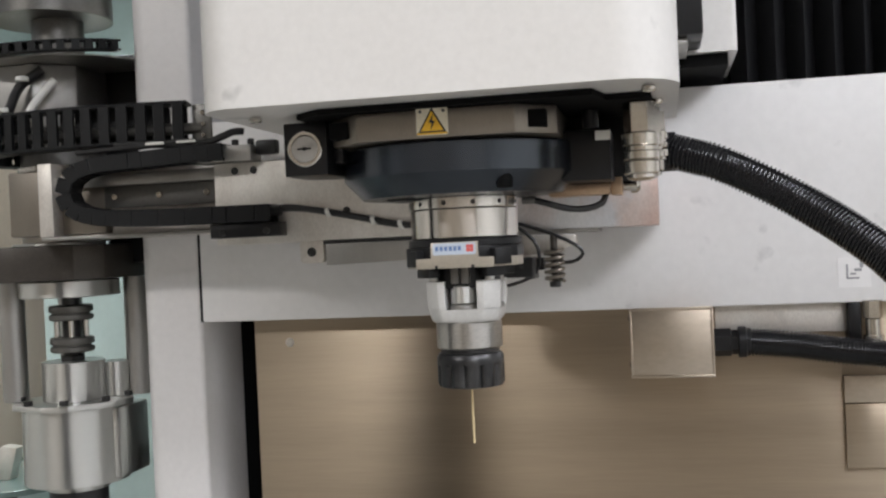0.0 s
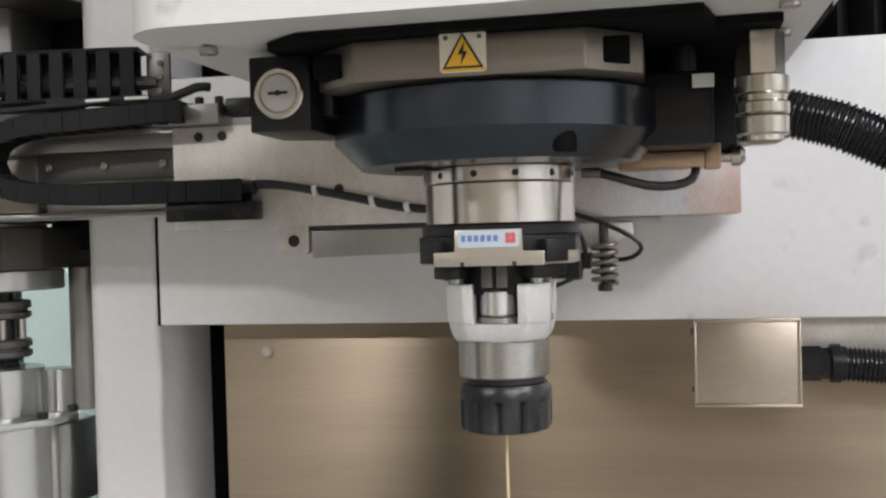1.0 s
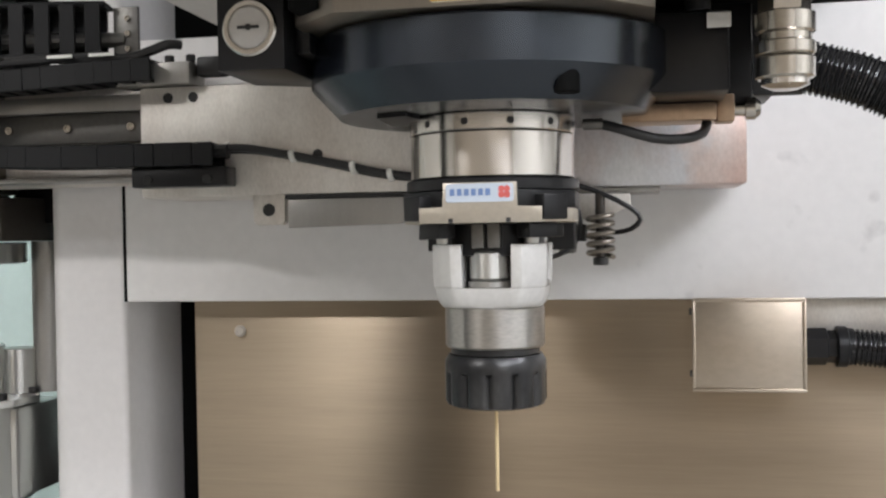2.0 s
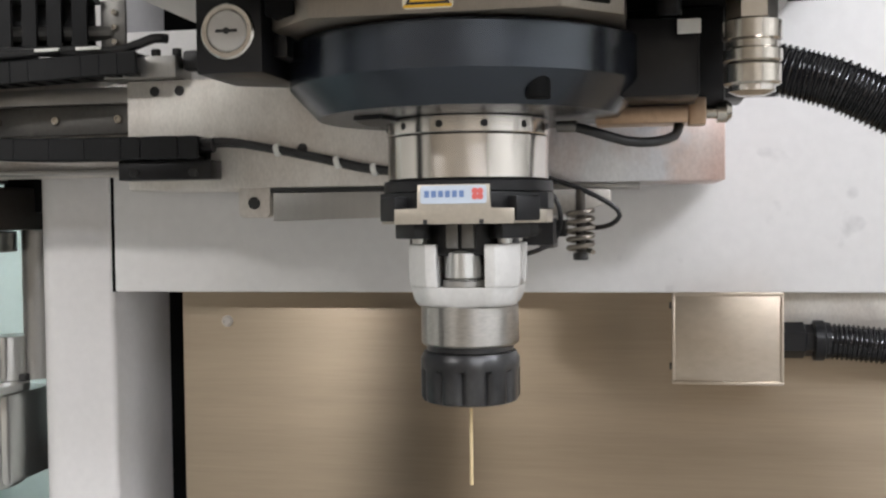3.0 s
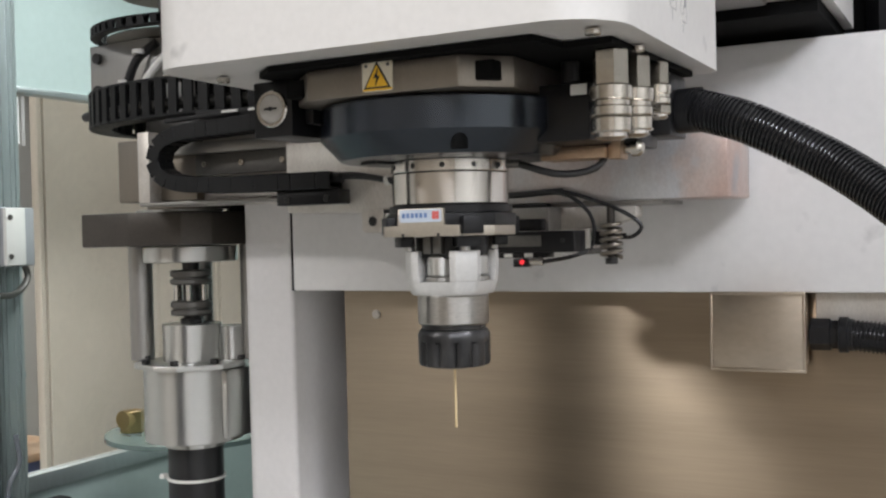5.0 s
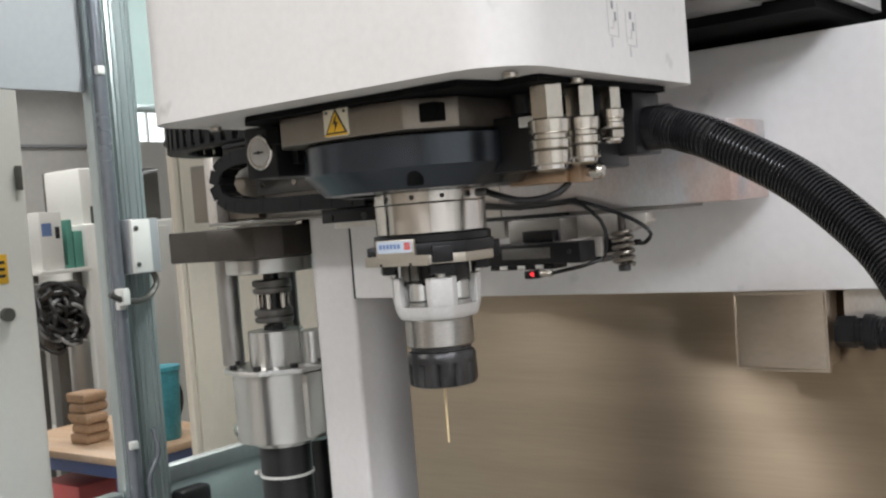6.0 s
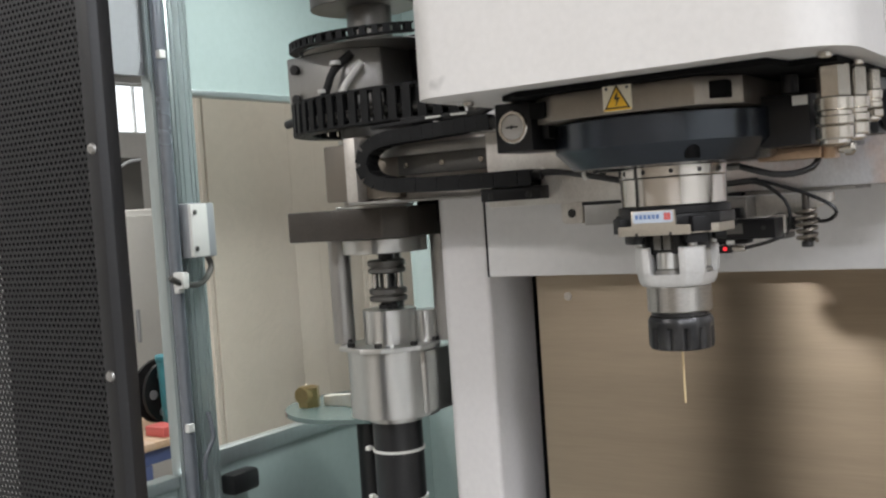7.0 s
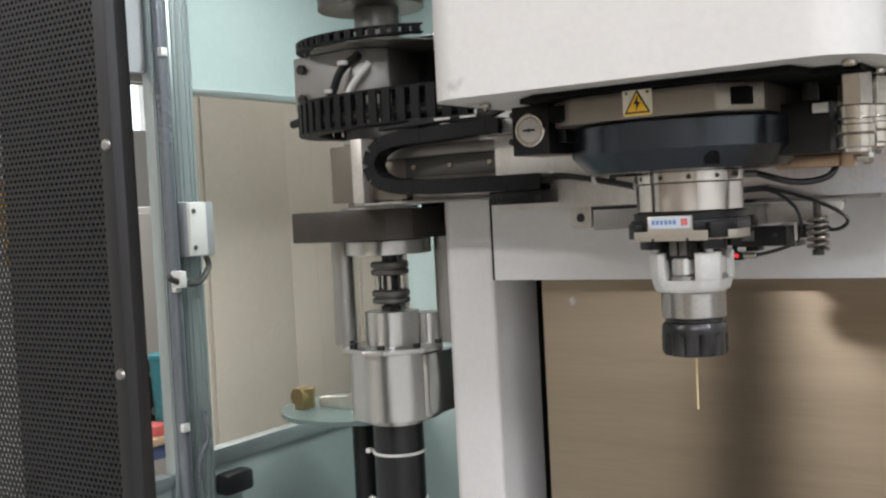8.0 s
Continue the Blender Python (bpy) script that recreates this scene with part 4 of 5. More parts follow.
part("lead", sweep([(-0.55, AY - 0.02, 1.6425), (-0.49, AY - 0.02, 1.6400), (-0.455, AY - 0.018, 1.6380), (-0.43, AY - 0.012, 1.6405), (-0.405, AY - 0.004, 1.6510), (-0.395, AY + 0.004, 1.6515)], 0.0044, seg=10), RUBBER, cb3)
part("lead", sweep([(-0.60, AY - 0.022, 1.6365), (-0.50, AY - 0.022, 1.6395), (-0.46, AY - 0.020, 1.6420), (-0.44, AY - 0.012, 1.6390)], 0.0034, seg=10), RUBBER, cb3)
for x in (-0.495, -0.455):
    part("tie", box(x - 0.012, x + 0.012, AY - 0.0275, AY - 0.0245, 1.6395, 1.6425, 0.0008), TIE, cb3)
for x in (-0.405, -0.385):
    part("screw_cap", rod(x, AY + 0.002, 1.6342, 0.0042, 0.008, seg=12), INK, cb3)
part("lead_end", box(-0.378, -0.352, AY - 0.004, AY + 0.012, 1.622, 1.6395, 0.003), RUBBER, cb3)

# ---- tool changer spindle on the pivot ----
group_at(0.018, -0.061, 0.002)
CX, CY = -0.7565, 1.292
post = thing("changer_column", CX, CY, 1.0, "steel changer column with dark clamps and a black lower tube", "changer")
part("lower_tube", rod(CX, CY, 0.35, 0.0405, 0.835, seg=40), RUBBER, post, "black rubber sleeve tube")
for z in (1.135, 1.055, 0.975):
    part("tie", lathe(CX, CY, z, [(0.0408, 0), (0.0432, 0.0005), (0.0432, 0.0042), (0.0408, 0.0046)], seg=36), TIE, post)
    part("tie_head", box(CX - 0.05, CX - 0.042, CY - 0.025, CY - 0.015, z - 0.001, z + 0.006, 0.001), TIE, post)
part("foot_ring", rod(CX, CY, 1.185, 0.045, 0.010, seg=40), ALUBODY, post)
part("body", rod(CX, CY, 1.1955, 0.072, 0.1065, seg=64, edge=0.001), ALUBODY, post, "turned aluminium cylinder")
part("side_body", box(CX + 0.035, CX + 0.08, CY - 0.02, CY + 0.065, 1.2, 1.301, 0.006), ALUBODY, post)
oc = [(CX + 0.085 * math.cos(radians(a)), CY + 0.085 * math.sin(radians(a))) for a in (10, 55, 80, 125, 150, 200, 225, 270, 295, 340)]
part("flange", prism(oc, 1.3025, 1.3105, 0.001), ALUBODY, post)
for a in (200, 245, 290, 335, 20):
    part("socket_bolt", rod(CX + 0.073 * math.cos(radians(a)), CY + 0.073 * math.sin(radians(a)), 1.3106, 0.0062, 0.007, seg=16), NUTM, post)
part("upper_cylinder", rod(CX, CY, 1.3107, 0.0435, 0.0545, seg=48), ALUBODY, post)
part("small_can", rod(CX + 0.05, CY + 0.03, 1.3107, 0.02, 0.05, seg=24), ALUBODY, post)
cp = thing("shaft_coupling", CX, CY, 1.365, "dark ribbed shaft coupling between plates", "coupling")
part("shaft", rod(CX, CY, 1.3655, 0.0125, 0.11, seg=20), NUTM, cp)
for z in (1.3775, 1.423):
    b = lathe(CX, CY, z, [(0.028, 0), (0.0305, 0.002), (0.0305, 0.0075), (0.0265, 0.009), (0.0265, 0.011), (0.0305, 0.0125), (0.0305, 0.0195), (0.028, 0.0215)], seg=36)
    part("ring", b, DARKSTEEL, cp)
for a in range(6):
    part("pin", rod(CX + 0.0225 * math.cos(a * 1.047), CY + 0.0225 * math.sin(a * 1.047), 1.399, 0.004, 0.024, seg=10), CHROME, cp)
part("shaft_nut", rod(CX, CY, 1.3652, 0.018, 0.008, seg=6), NUTM, cp)
cl = thing("clamp_block", CX, CY, 1.478, "dark brown steel clamp block on two columns", "clamp")
for dx, dy in ((-0.080, -0.02), (-0.050, 0.08), (0.078, 0.045)):
    part("pillar", rod(CX + dx, CY + dy, 1.3107, 0.0175, 0.170, seg=28), GRIND, cl)
part("ring", lathe(CX, CY, 1.4565, [(0.066, 0), (0.069, 0.001), (0.069, 0.022), (0.066, 0.0235)], seg=56), ALUBODY, cl)
blk = [(CX - 0.150, CY - 0.02), (CX - 0.11, CY - 0.105), (CX - 0.02, CY - 0.105), (CX + 0.06, CY - 0.085), (CX + 0.085, CY - 0.05), (CX + 0.085, CY + 0.12), (CX - 0.150, CY + 0.12)]
part("block", prism(blk, 1.481, 1.5285, 0.0025), BROWNSTEEL, cl)
part("seat_ring", rod(CX, CY - 0.02, 1.529, 0.062, 0.0035, seg=40), ALUBODY, cl)
hub = thing("pivot_hub", CX, CY, 1.533, "grey pivot hub with steel collars", "hub")
part("hub", rod(CX, CY, 1.5335, 0.060, 0.098, seg=48), MOUNT, hub)
part("collar", rod(CX, CY, 1.632, 0.063, 0.0075, seg=48), CHROME, hub)
part("dark_ring", rod(CX, CY, 1.640, 0.058, 0.038, seg=48), DARKSTEEL, hub)
part("upper_collar", rod(CX, CY, 1.6785, 0.054, 0.010, seg=48), GRIND, hub)
part("head_block", prism([(CX - 0.115, CY - 0.075), (CX + 0.01, CY - 0.085), (CX + 0.055, CY - 0.05), (CX + 0.055, CY + 0.06), (CX - 0.115, CY + 0.06)], 1.689, 1.775, 0.003), GRIND, hub, "grey steel head block")
for z in (1.553, 1.580, 1.607):
    part("socket_bolt", rod(CX + 0.012, CY - 0.0625, z, 0.0075, 0.006, "y", 14), NUTM, hub)
for z in (1.708, 1.755):
    part("bolt", rod(CX - 0.095, CY - 0.083, z, 0.008, 0.008, "y", 14), NUTM, hub)
part("neck", rod(CX, CY, 1.7755, 0.036, 0.072, seg=32), DARKSTEEL, hub)
part("top_flange", rod(CX - 0.01, CY, 1.848, 0.085, 0.05, seg=48), DARKSTEEL, hub)
part("link_block", box(-0.74, -0.605, 1.1355, CY - 0.02, 1.54, 1.622, 0.002), MOUNT, hub)
part("motor", box(CX + 0.045, CX + 0.125, CY + 0.03, CY + 0.13, 1.50, 1.80, 0.004), BLACK, hub, "black motor housing")
rch = thing("cable_chain", CX, CY, 1.80, "black cable chain ring round the pivot top", "cable chain", "cable chains")
ringp = [(CX + 0.02 + 0.138 * math.cos(radians(a)), CY + 0.138 * math.sin(radians(a)), 1.792 - 0.008 * math.cos(radians(a - 250))) for a in range(330, 120, -15)]
chain(ringp, 0.016, 0.012, 0.015, 0.003, rch, (0, 0, 1))
part("ring_plate", lathe(CX + 0.02, CY, 1.7755, [(0.11, 0), (0.124, 0.001), (0.124, 0.003), (0.11, 0.004)], seg=48), GRIND, rch)
pl = thing("pivot_leads", CX, CY - 0.08, 1.7, "grey leads with white ties bent down the pivot", "cable")
part("lead", sweep([(CX + 0.03, CY - 0.09, 1.765), (CX + 0.0, CY - 0.10, 1.74), (CX - 0.02, CY - 0.105, 1.7), (CX - 0.06, CY - 0.11, 1.675), (CX - 0.10, CY - 0.10, 1.668)], 0.0065, seg=10), RUBBER, pl)
part("lead", sweep([(CX + 0.045, CY - 0.085, 1.75), (CX + 0.02, CY - 0.10, 1.715), (CX - 0.0, CY - 0.105, 1.68), (CX - 0.05, CY - 0.11, 1.66)], 0.0055, seg=10), TIE, pl)
for (x, z) in ((0.01, 1.748), (-0.018, 1.708), (-0.05, 1.679)):
    part("tie", rod(CX + x, CY - 0.106, z, 0.0085, 0.006, "z", 14), TIE, pl)

# glass tool disc with brass fitting behind
group_at(-0.086, -0.039, 0.012)
td = thing("round_tray", -1.28, 1.98, 1.02, "round teal glass tray on a bracket", "tray")
part("tray", rod(-1.28, 1.98, 1.018, 0.205, 0.012, seg=64), TRAY, td)
part("stem", rod(-1.28, 1.98, 0.3, 0.03, 0.718, seg=24), RUBBER, td)
bf = thing("brass_fitting", -1.40, 1.90, 1.03, "small brass elbow fitting on the tray", "fitting")
fb = rod(-1.40, 1.90, 1.0305, 0.028, 0.05, seg=6)
rod(-1.40, 1.87, 1.062, 0.022, 0.045, "y", 16, bm=fb)
part("elbow", fb, BRASS, bf)
bf2 = thing("pipe_bracket", -1.27, 1.93, 1.03, "pale metal bracket lying on the tray", "bracket")
part("bracket", prism([(-1.37, 1.0305), (-1.22, 1.0305), (-1.20, 1.10), (-1.235, 1.105), (-1.28, 1.06), (-1.37, 1.055)], 0, 0.03, 0.002, m=Matrix.Translation((0, 1.95, 0)) @ pose(0, 0, 0, 90)), ALU, bf2)

# ---- enclosure: side wall of profiles, panes and panels ----
EX = -1.56
enc = thing("enclosure_wall", EX, 1.7, 0, "aluminium profile enclosure wall with glass panes and teal panels", "enclosure", kind="structure")


def profile(x0, x1, y0, y1, z0, z1, mat=PROFILE):
    b = box(x0, x1, y0, y1, z0, z1, 0.003)
    w = min(x1 - x0, y1 - y0)
    if z1 - z0 > 0.5:
        for f in (0.25, 0.75):
            yy = y0 + (y1 - y0) * f
            box(x1 - 0.001, x1 + 0.004, yy - 0.009, yy - 0.004, z0, z1, bm=b)
            box(x1 - 0.001, x1 + 0.004, yy + 0.004, yy + 0.009, z0, z1, bm=b)
    return b


part("profile", profile(EX - 0.04, EX, 1.665, 1.735, 0.0, 2.9), PROFILE, enc, "pale grooved aluminium post")
part("profile", profile(EX - 0.03, EX + 0.004, 1.604, 1.655, 0.0, 2.9), PROFILE, enc)
part("round_post", rod(EX + 0.024, 1.618, 0.0, 0.016, 2.9, seg=20), POSTGREY, enc, "blue grey round post")
part("bottom_rail", profile(EX - 0.04, EX, 1.7355, 2.66, 0.905, 0.945), PROFILE, enc)
part("bottom_rail", profile(EX - 0.04, EX, 0.3, 1.5995, 0.885, 0.915), PROFILE, enc)
part("top_rail", profile(EX - 0.04, EX, 1.7355, 2.66, 1.825, 1.840), PROFILE, enc)
part("lower_panel", box(EX - 0.03, EX - 0.01, 1.7355, 2.66, 0.0, 0.9045), TEAL, enc)
part("lower_panel", box(EX - 0.03, EX - 0.01, 0.3, 1.5995, 0.0, 0.8845), TEAL, enc)
part("upper_panel", box(EX - 0.03, EX - 0.01, 1.7355, 2.66, 1.8405, 2.9), TEAL, enc)
part("upper_panel", box(EX - 0.03, EX - 0.01, 0.3, 1.5995, 1.865, 2.9), GREYPANEL, enc)
for y0, y1, z0, z1 in ((1.736, 2.19, 0.946, 1.8245), (2.196, 2.66, 0.946, 1.8245)):
    g = part("pane", box(EX - 0.022, EX - 0.018, y0, y1, z0, z1), GLASS, enc, "clear glass pane")
    g.visible_shadow = False
part("back_panel", box(EX - 0.04, -0.40, 2.66, 2.70, 0.0, 2.9), TEAL, enc, "pale teal back panel")
part("roof", box(EX - 0.04, -0.40, 1.42, 2.70, 2.9, 2.94), TEAL, enc)
part("inner_side", box(-0.44, -0.40, 1.43, 2.66, 0.0, 2.9), BLACK, enc)
part("cable_tray", box(-0.60, -0.46, 1.50, 1.62, 0.7, 1.18, 0.01), BLACK, enc)
# housing for the added lamp, out of view
lampb = thing("added_enclosure_lamp", -0.95, 1.75, 2.37, "slim white lamp added out of view to brighten the enclosure", "lamp")
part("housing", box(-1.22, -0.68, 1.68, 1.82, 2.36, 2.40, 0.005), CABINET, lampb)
sb = thing("switch_box", EX + 0.03, 1.69, 1.43, "grey switch box with two screws on the post", "switch box")
part("body", box(EX + 0.0042, EX + 0.055, 1.640, 1.725, 1.43, 1.56, 0.004), GREYPANEL, sb)
lid_ob = part("lid", box(EX + 0.0555, EX + 0.068, 1.638, 1.690, 1.432, 1.558, 0.003), CABINET, sb)
for z in (1.452, 1.538):
    part("screw", rod(EX + 0.0682, 1.648, z, 0.006, 0.003, "x", 14), DARKSTEEL, lid_ob)
sc = thing("switch_cable", EX + 0.05, 1.68, 1.40, "grey cable bent below the switch box", "cable")
part("cable", sweep([(EX + 0.03, 1.715, 1.43), (EX + 0.035, 1.720, 1.405), (EX + 0.04, 1.695, 1.378), (EX + 0.05, 1.655, 1.366), (EX + 0.052, 1.60, 1.375), (EX + 0.05, 1.575, 1.39)], 0.0075, seg=10), DARKSTEEL, sc)
part("clip", box(EX + 0.03, EX + 0.065, 1.60, 1.62, 1.36, 1.40, 0.004), CABINET, sc)
kn = thing("door_stop", EX, 1.76, 0.86, "black rubber door stop on the teal panel", "stop")
part("stop", box(EX - 0.0095, EX + 0.04, 1.735, 1.83, 0.83, 0.885, 0.012), RUBBER, kn)
lo = thing("post_hose", EX + 0.05, 1.62, 1.0, "grey looped hose low on the post", "hose")
part("hose", sweep([(EX + 0.05, 1.66, 1.06), (EX + 0.058, 1.662, 1.0), (EX + 0.05, 1.64, 0.95), (EX + 0.045, 1.64, 0.90)], 0.006, seg=10), POSTGREY, lo)
for z in (1.9, 1.35, 1.02):
    part("bracket", box(EX + 0.031, EX + 0.046, 1.60, 1.62, z, z + 0.02, 0.003), CABINET, lo)

# ---- perforated door beside the camera ----
group_at(0.083, -0.046, -0.001)
DY = 0.55
pd = thing("perforated_door", -0.7, DY, 0.3, "black perforated sheet door with round rivets", "door")
PITCH, HR = 0.0066, 0.0021
verts, faces = [], []


def perforated(x0, x1, z0, z1):
    nx, nz = int((x1 - x0) / PITCH), int((z1 - z0) / (PITCH * 0.866))
    for j in range(nz):
        for i in range(nx):
            cx, cz = x0 + (i + 0.5 + 0.5 * (j % 2)) * PITCH, z0 + (j + 0.5) * PITCH * 0.866
            b = len(verts)
            # a hexagon cell with a hexagonal hole
            for k in range(6):
                a = radians(30 + 60 * k)
                verts.append((cx + PITCH * 0.5774 * math.cos(a), DY, cz + PITCH * 0.5774 * math.sin(a)))
            for k in range(6):
                a = radians(30 + 60 * k)
                verts.append((cx + HR * math.cos(a), DY, cz + HR * math.sin(a)))
            for k in range(6):
                a = radians(30 + 60 * k)
                verts.append((cx + HR * math.cos(a), DY + 0.0015, cz + HR * math.sin(a)))
            for k in range(6):
                n = (k + 1) % 6
                faces.append((b + k, b + n, b + 6 + n, b + 6 + k))
                faces.append((b + 6 + k, b + 6 + n, b + 12 + n, b + 12 + k))


perforated(-0.805, -0.600, 1.15, 1.85)
me = bpy.data.meshes.new("sheet")
me.from_pydata(verts, [], faces)
me.materials.append(MESHM)
sh = new("sheet", me)
sh.parent = pd
sh.matrix_parent_inverse = pd.matrix_world.inverted()
sh.location = ORIGIN
tagged(sh, "black perforated steel sheet")
part("upper_sheet", box(-0.805, -0.600, DY, DY + 0.0015, 1.851, 2.4), MESHM, pd)
part("lower_sheet", box(-0.805, -0.600, DY, DY + 0.0015, 0.3, 1.149), MESHM, pd)
part("rim", prism([(-0.6022, DY - 0.004), (-0.586, DY - 0.004), (-0.5795, DY + 0.002), (-0.5795, DY + 0.016), (-0.6022, DY + 0.016)], 0.3, 2.4, 0.0008), MESHM, pd, "folded black rim")
part("backing", box(-0.772, -0.6025, DY + 0.012, DY + 0.022, 0.3, 2.4), DARK, pd)
for z in (1.180, 1.393, 1.601, 1.81):
    part("rivet", lathe(-0.5935, DY - 0.0066, z, [(0.0018, 0.0006), (0.0022, 0), (0.0045, 0.0004), (0.0055, 0.0026)], "y", 18), GRIND, pd)

# ---- things in the hall behind the glass ----
group_at(-0.108, -0.055, 0.012)


def under_table():
    sk = thing("white_sack", -2.75, 2.5, 0.0, "slumped white sack on the floor under the table", "sack")
    b = box(-2.95, -2.55, 2.33, 2.72, 0.0, 0.46, 0.1, 4)
    for v in b.verts:
        k = 1 - 0.35 * v.co.z / 0.46
        v.co.x, v.co.y = -2.75 + (v.co.x + 2.75) * k, 2.52 + (v.co.y - 2.52) * k
        if v.co.z > 0.02:
            v.co += Vector((noise.noise(v.co * 9), noise.noise(v.co * 11 + Vector((3, 0, 0))), noise.noise(v.co * 8 + Vector((0, 7, 0))))) * 0.04
    part("sack", b, SACK, sk)
    rc = thing("red_crate", -3.1, 2.6, 0.0, "red plastic crate under the table", "crate")
    part("crate", box(-3.24, -2.98, 2.42, 2.74, 0.0, 0.58, 0.01), RED, rc)
    dk = thing("dark_box", -2.6, 2.2, 0.0, "dark grey box on the floor beside the table", "box")
    part("body", box(-2.84, -2.50, 2.14, 2.30, 0.0, 0.50, 0.01), SMOKE, dk)
    part("lid", box(-2.85, -2.49, 2.13, 2.31, 0.501, 0.53, 0.006), RUBBER, dk)


wt = thing("work_table", -2.8, 2.45, 0, "work table with beech top and blue steel legs", "table")
part("tabletop", box(-3.30, -2.48, 2.27, 2.82, 0.735, 0.762, 0.004), WOOD, wt)
part("apron", box(-3.27, -2.51, 2.30, 2.79, 0.68, 0.7345, 0.003), BLUEPAINT, wt)
for x in (-3.25, -2.53):
    for y in (2.32, 2.77):
        part("leg", box(x - 0.025, x + 0.025, y - 0.025, y + 0.025, 0.0, 0.6795, 0.003), BLUEPAINT, wt)
for k in range(5):
    z0 = 0.7622 + 0.0385 * k
    b = box(-2.935 + 0.006 * (k % 2), -2.825 + 0.008 * (k % 3), 2.370 + 0.006 * (k % 2), 2.478 - 0.007 * (k % 3), z0, z0 + 0.038, 0.012, 3)
    for v in b.verts:
        v.co += Vector((noise.noise(v.co * 22), noise.noise(v.co * 25 + Vector((3, 0, 0))), 0)) * 0.009
    tagged(part("paper_sack", b, CARD), "brown folded paper sack lying in a stack on the table", "sack", "sacks on the table")
bu = thing("bucket", -2.62, 2.56, 0.762, "teal plastic bucket on the table", "bucket")
part("bucket", lathe(-2.60, 2.56, 0.7625, [(0.05, 0), (0.054, 0.01), (0.064, 0.25), (0.069, 0.255), (0.069, 0.27), (0.058, 0.272)], seg=32), CYAN, bu)
under_table()
rd = thing("red_tool_case", -2.62, 2.40, 0.762, "small red tool case on the table", "case")
part("case", box(-2.60, -2.50, 2.40, 2.475, 0.7625, 0.80, 0.006), RED, rd)
wh = thing("cable_drum", -2.75, 2.63, 0.762, "black cable drum standing on the table", "drum")
b = lathe(-2.76, 2.60, 0.885, [(0.05, 0), (0.118, 0.003), (0.122, 0.010), (0.118, 0.016), (0.07, 0.018), (0.07, 0.06), (0.118, 0.062), (0.122, 0.068), (0.118, 0.076), (0.05, 0.078)], "x", 40)
part("drum", b, RUBBER, wh)
for k in range(6):
    a = k * math.pi / 3
    part("hole", rod(-2.6815, 2.60 + 0.08 * math.cos(a), 0.885 + 0.08 * math.sin(a), 0.018, 0.003, "x", 14, 0.0004), GREYPANEL, wh)
sd = thing("steel_canister", -3.8, 2.99, 0.0, "steel canister behind the table", "canister")
part("canister", lathe(-3.80, 2.99, 0, [(0.06, 0), (0.07, 0.02), (0.07, 1.03), (0.064, 1.05), (0.03, 1.06)], seg=32), GRIND, sd)
cw = thing("cable_coil", -3.6, 2.79, 0.0, "tangled black cables hung on a stand", "cables")
part("stand", box(-3.64, -3.58, 2.76, 2.82, 0.0, 1.049, 0.004), DARKSTEEL, cw)
part("holder", box(-3.66, -3.58, 2.70, 2.90, 1.05, 1.345, 0.01), DARKSTEEL, cw, "dark backing of the cable stand")
rnd = random.Random(5)
for k in range(22):
    cy, cz, r = 2.77 + rnd.uniform(-0.06, 0.06), 1.21 + rnd.uniform(-0.08, 0.08), rnd.uniform(0.03, 0.085)
    ph = rnd.uniform(0, 6)
    loop = [(-3.53 + 0.035 * math.sin(a * 2 + ph), cy + r * math.cos(a + ph), cz + r * 1.2 * math.sin(a + ph)) for a in (j * 0.55 for j in range(11))]
    part("cable", sweep(loop, rnd.uniform(0.006, 0.013), 0.03, 6), GREYPANEL if k % 6 == 4 else RUBBER, cw)
tc_ = thing("tall_cabinet", -2.6, 1.9, 0, "pale grey tall steel cabinet with small fittings", "cabinet")
part("body", box(-3.0, -2.6, 1.45, 2.085, 0.0, 2.15, 0.01), CABINET, tc_)
cdoor = part("door", box(-2.599, -2.585, 1.47, 2.065, 0.08, 2.10, 0.004), CABINET, tc_)
part("hinge", box(-2.584, -2.57, 2.04, 2.06, 1.70, 1.78, 0.003), DARKSTEEL, cdoor)
part("lock", rod(-2.584, 1.965, 1.30, 0.022, 0.02, "x", 20), DARKSTEEL, cdoor)
nt = thing("yellow_notice", -2.58, 2.02, 1.40, "yellow notice plate on the cabinet door", "sign")
part("plate", box(-2.5848, -2.583, 1.905, 1.945, 1.50, 1.67, 0.001), YELLOW, nt)
part("lower_plate", box(-2.5848, -2.583, 1.915, 1.985, 1.40, 1.495, 0.001), YELLOW, nt)
for k in range(3):
    part("printed_bar", box(-2.5829, -2.5824, 1.925, 1.975, 1.42 + k * 0.022, 1.43 + k * 0.022), INK, nt)
mc = thing("machine_tool", -4.5, 3.8, 0, "white machine tool cabinet with a smoked window", "machine")
part("body", box(-5.0, -4.19, 3.37, 4.6, 0.0, 1.605, 0.015), CABINET, mc)
part("upper_body", box(-4.62, -4.29, 3.43, 3.616, 1.606, 1.905, 0.012), CABINET, mc)
mdoor = part("door", box(-4.1895, -4.178, 3.43, 3.90, 0.55, 1.57, 0.006), CABINET, mc)
part("window", box(-4.1775, -4.172, 3.461, 3.619, 1.129, 1.44, 0.002), SMOKE, mdoor, "smoked viewing window")
part("name_plate", box(-4.1775, -4.174, 3.461, 3.619, 1.445, 1.535, 0.001), TIE, mdoor)
part("door_handle", box(-4.1775, -4.155, 3.70, 3.715, 0.88, 1.06, 0.004), GREYPANEL, mdoor)
part("panel", box(-4.289, -4.28, 3.48, 3.524, 1.607, 1.70, 0.003), SMOKE, mc)
part("dark_box", box(-5.0, -4.69, 3.66, 4.26, 1.607, 1.93, 0.01), DARKSTEEL, mc)
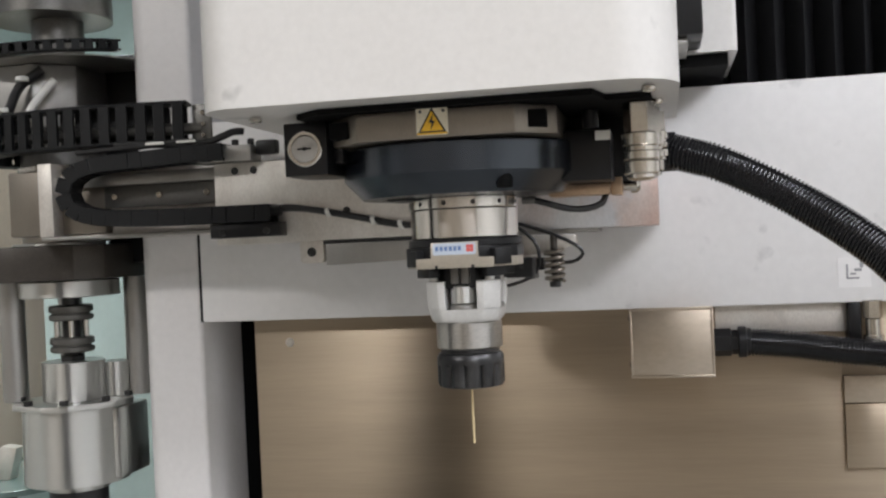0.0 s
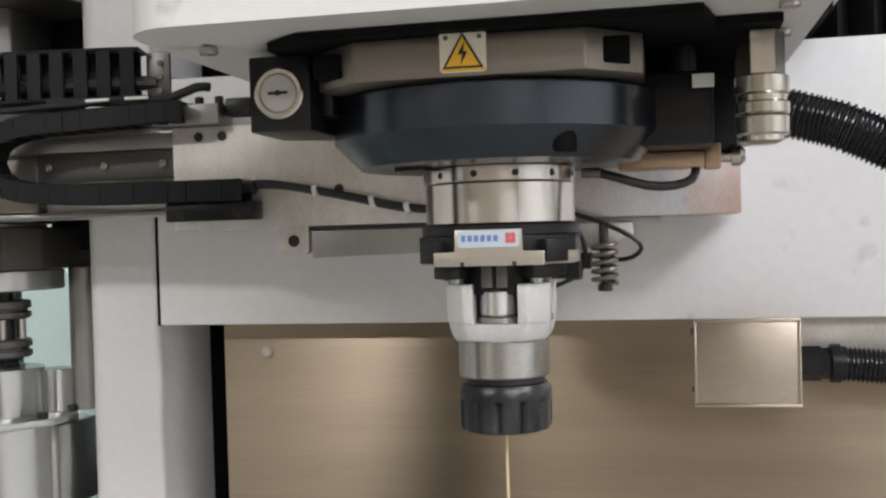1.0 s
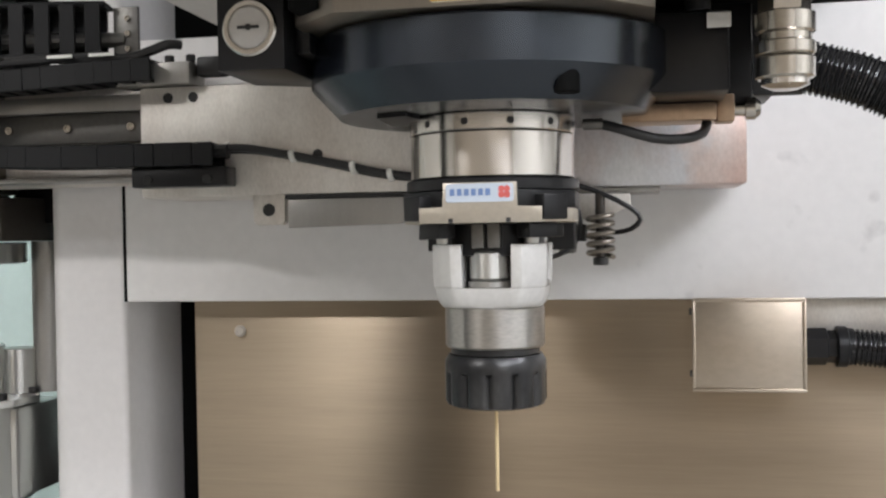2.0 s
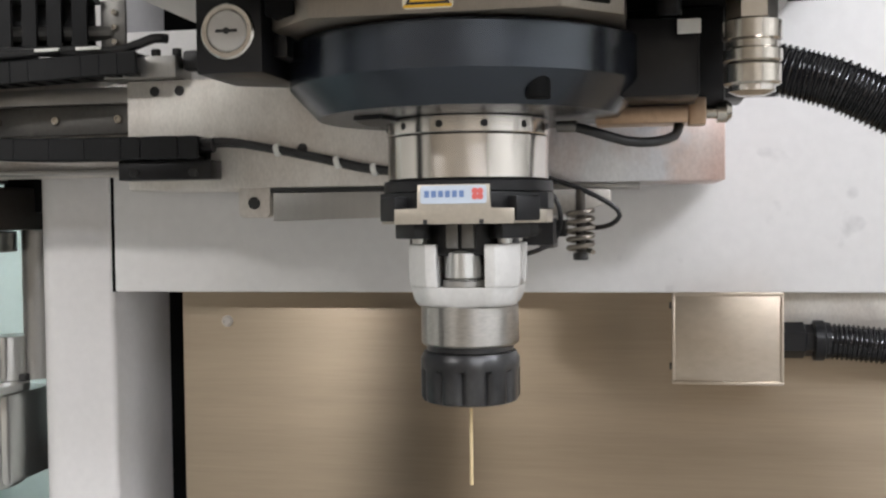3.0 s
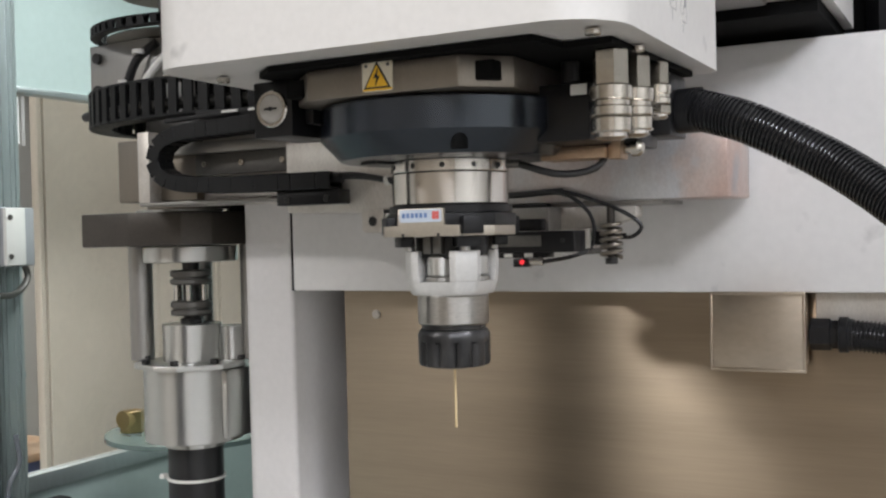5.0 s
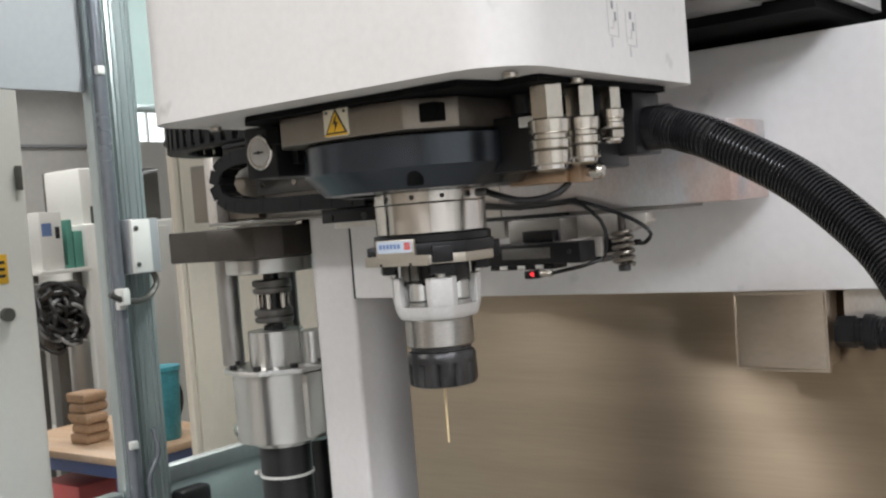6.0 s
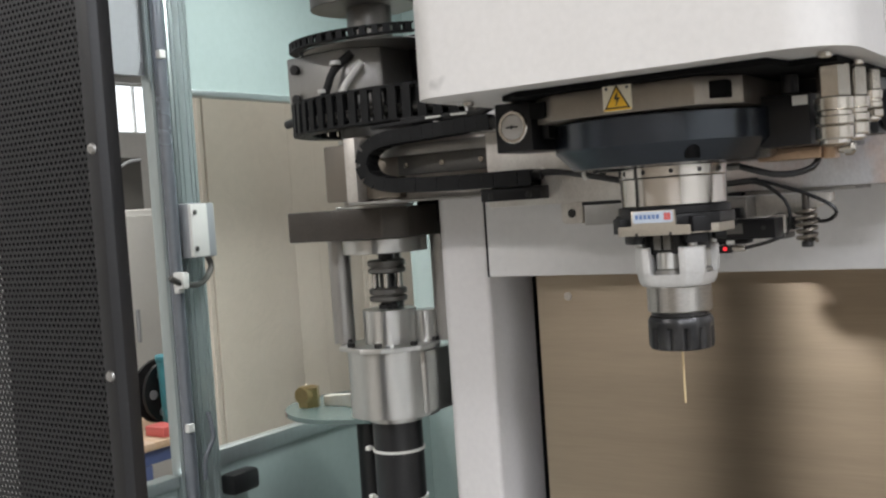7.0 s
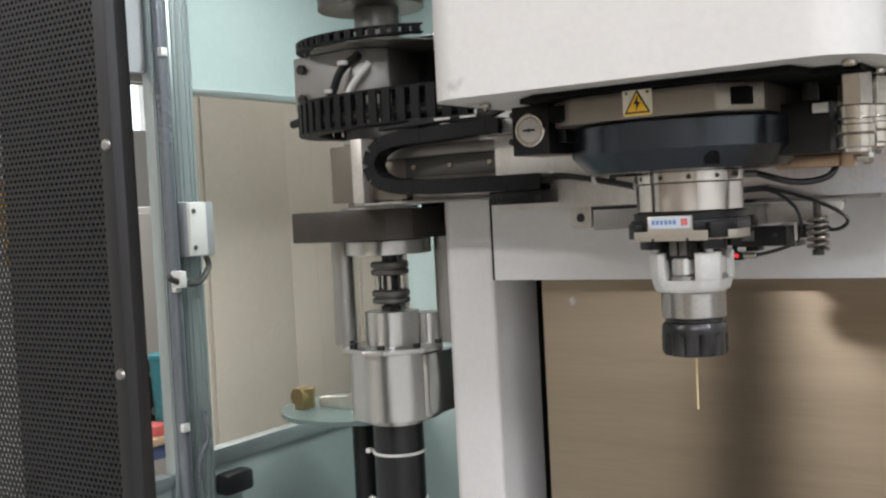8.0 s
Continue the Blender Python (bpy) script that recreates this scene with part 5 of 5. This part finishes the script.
part("hose", sweep([(-4.66, 4.00, 1.615), (-4.665, 4.0, 1.74), (-4.67, 4.05, 1.84), (-4.67, 4.14, 1.90), (-4.67, 4.24, 1.915)], 0.009, 0.03, 8), GREYPANEL, mc)
shf = thing("parts_shelf", -4.6, 3.0, 0, "shelf with white and blue cartons", "shelf")
for z in (0.5, 1.0, 1.45):
    part("board", box(-4.9, -4.5, 2.75, 3.35, z, z + 0.03, 0.003), CABINET, shf)
for y in (2.77, 3.33):
    part("upright", box(-4.72, -4.68, y - 0.02, y + 0.02, 0.0, 1.449, 0.003), CABINET, shf)
for k in range(5):
    z = 1.4802
    tagged(part("carton", box(-4.85, -4.58, 2.80 + k * 0.10, 2.89 + k * 0.10, z, z + 0.16 + 0.05 * (k % 3), 0.004), (CABINET, BLUE, CABINET, CYAN, CABINET)[k]), "small carton standing on the shelf", "carton", "cartons on the shelf")
ps = thing("packing_stand", -4.25, 3.2, 0, "slim stand with a pale tray at chest height", "stand")
part("tray", box(-4.36, -4.14, 3.07, 3.36, 1.362, 1.382, 0.003), CABINET, ps)
for y in (3.09, 3.34):
    part("post", box(-4.27, -4.23, y - 0.015, y + 0.015, 0.0, 1.3615, 0.002), DARKSTEEL, ps)
for y0, y1, h, mat, lab in ((3.105, 3.23, 0.295, CABINET, "white carton with a blue square on the stand"), (3.252, 3.288, 0.25, GREEN, "narrow green carton on the stand"), (3.293, 3.345, 0.19, GREEN, "small green carton on the stand")):
    bx = thing("packing_carton", -4.25, y0, 1.3822, lab, "carton", "cartons on the stand")
    cb_ = part("carton", box(-4.32, -4.18, y0, y1, 1.3822, 1.3822 + h, 0.003), mat, bx)
    if mat is CABINET:
        part("printed_square", box(-4.1798, -4.1785, y0 + 0.01, y0 + 0.065, 1.555, 1.62), BLUE, cb_)
        part("printed_square", box(-4.1798, -4.1785, y0 + 0.085, y0 + 0.11, 1.54, 1.60), INK, cb_)
cr = thing("cream_partition", -2.15, 2.9, 0, "tall cream partition of upright panels", "partition", kind="structure")
for k in range(5):
    y0 = 2.335 + k * 0.40
    part("panel", box(-2.16 - 0.004 * (k % 2), -2.12 - 0.004 * (k % 2), y0 + 0.003, y0 + 0.397, 0.0, 1.98, 0.004), PLASTER, cr)
    part("joint", box(-2.155, -2.1205 if k else -2.125, y0 - 0.02, y0 - 0.001, 0.0, 1.98, 0.002), PLASTER, cr)
gb_ = thing("roof_girder", -6.5, 4.0, 2.9, "grey roof girder crossing the hall", "girder", kind="structure")
part("girder", box(-6.6, -6.35, -4.0, 7.9, 2.86, 3.15, 0.01), GREYPANEL, gb_)
part("column", box(-6.44, -6.36, 4.98, 5.10, 0, 2.859, 0.01), GREYPANEL, gb_)
part("low_rail", box(-6.89, -6.85, -4.0, 5.40, 2.275, 2.30, 0.004), GREYPANEL, gb_)
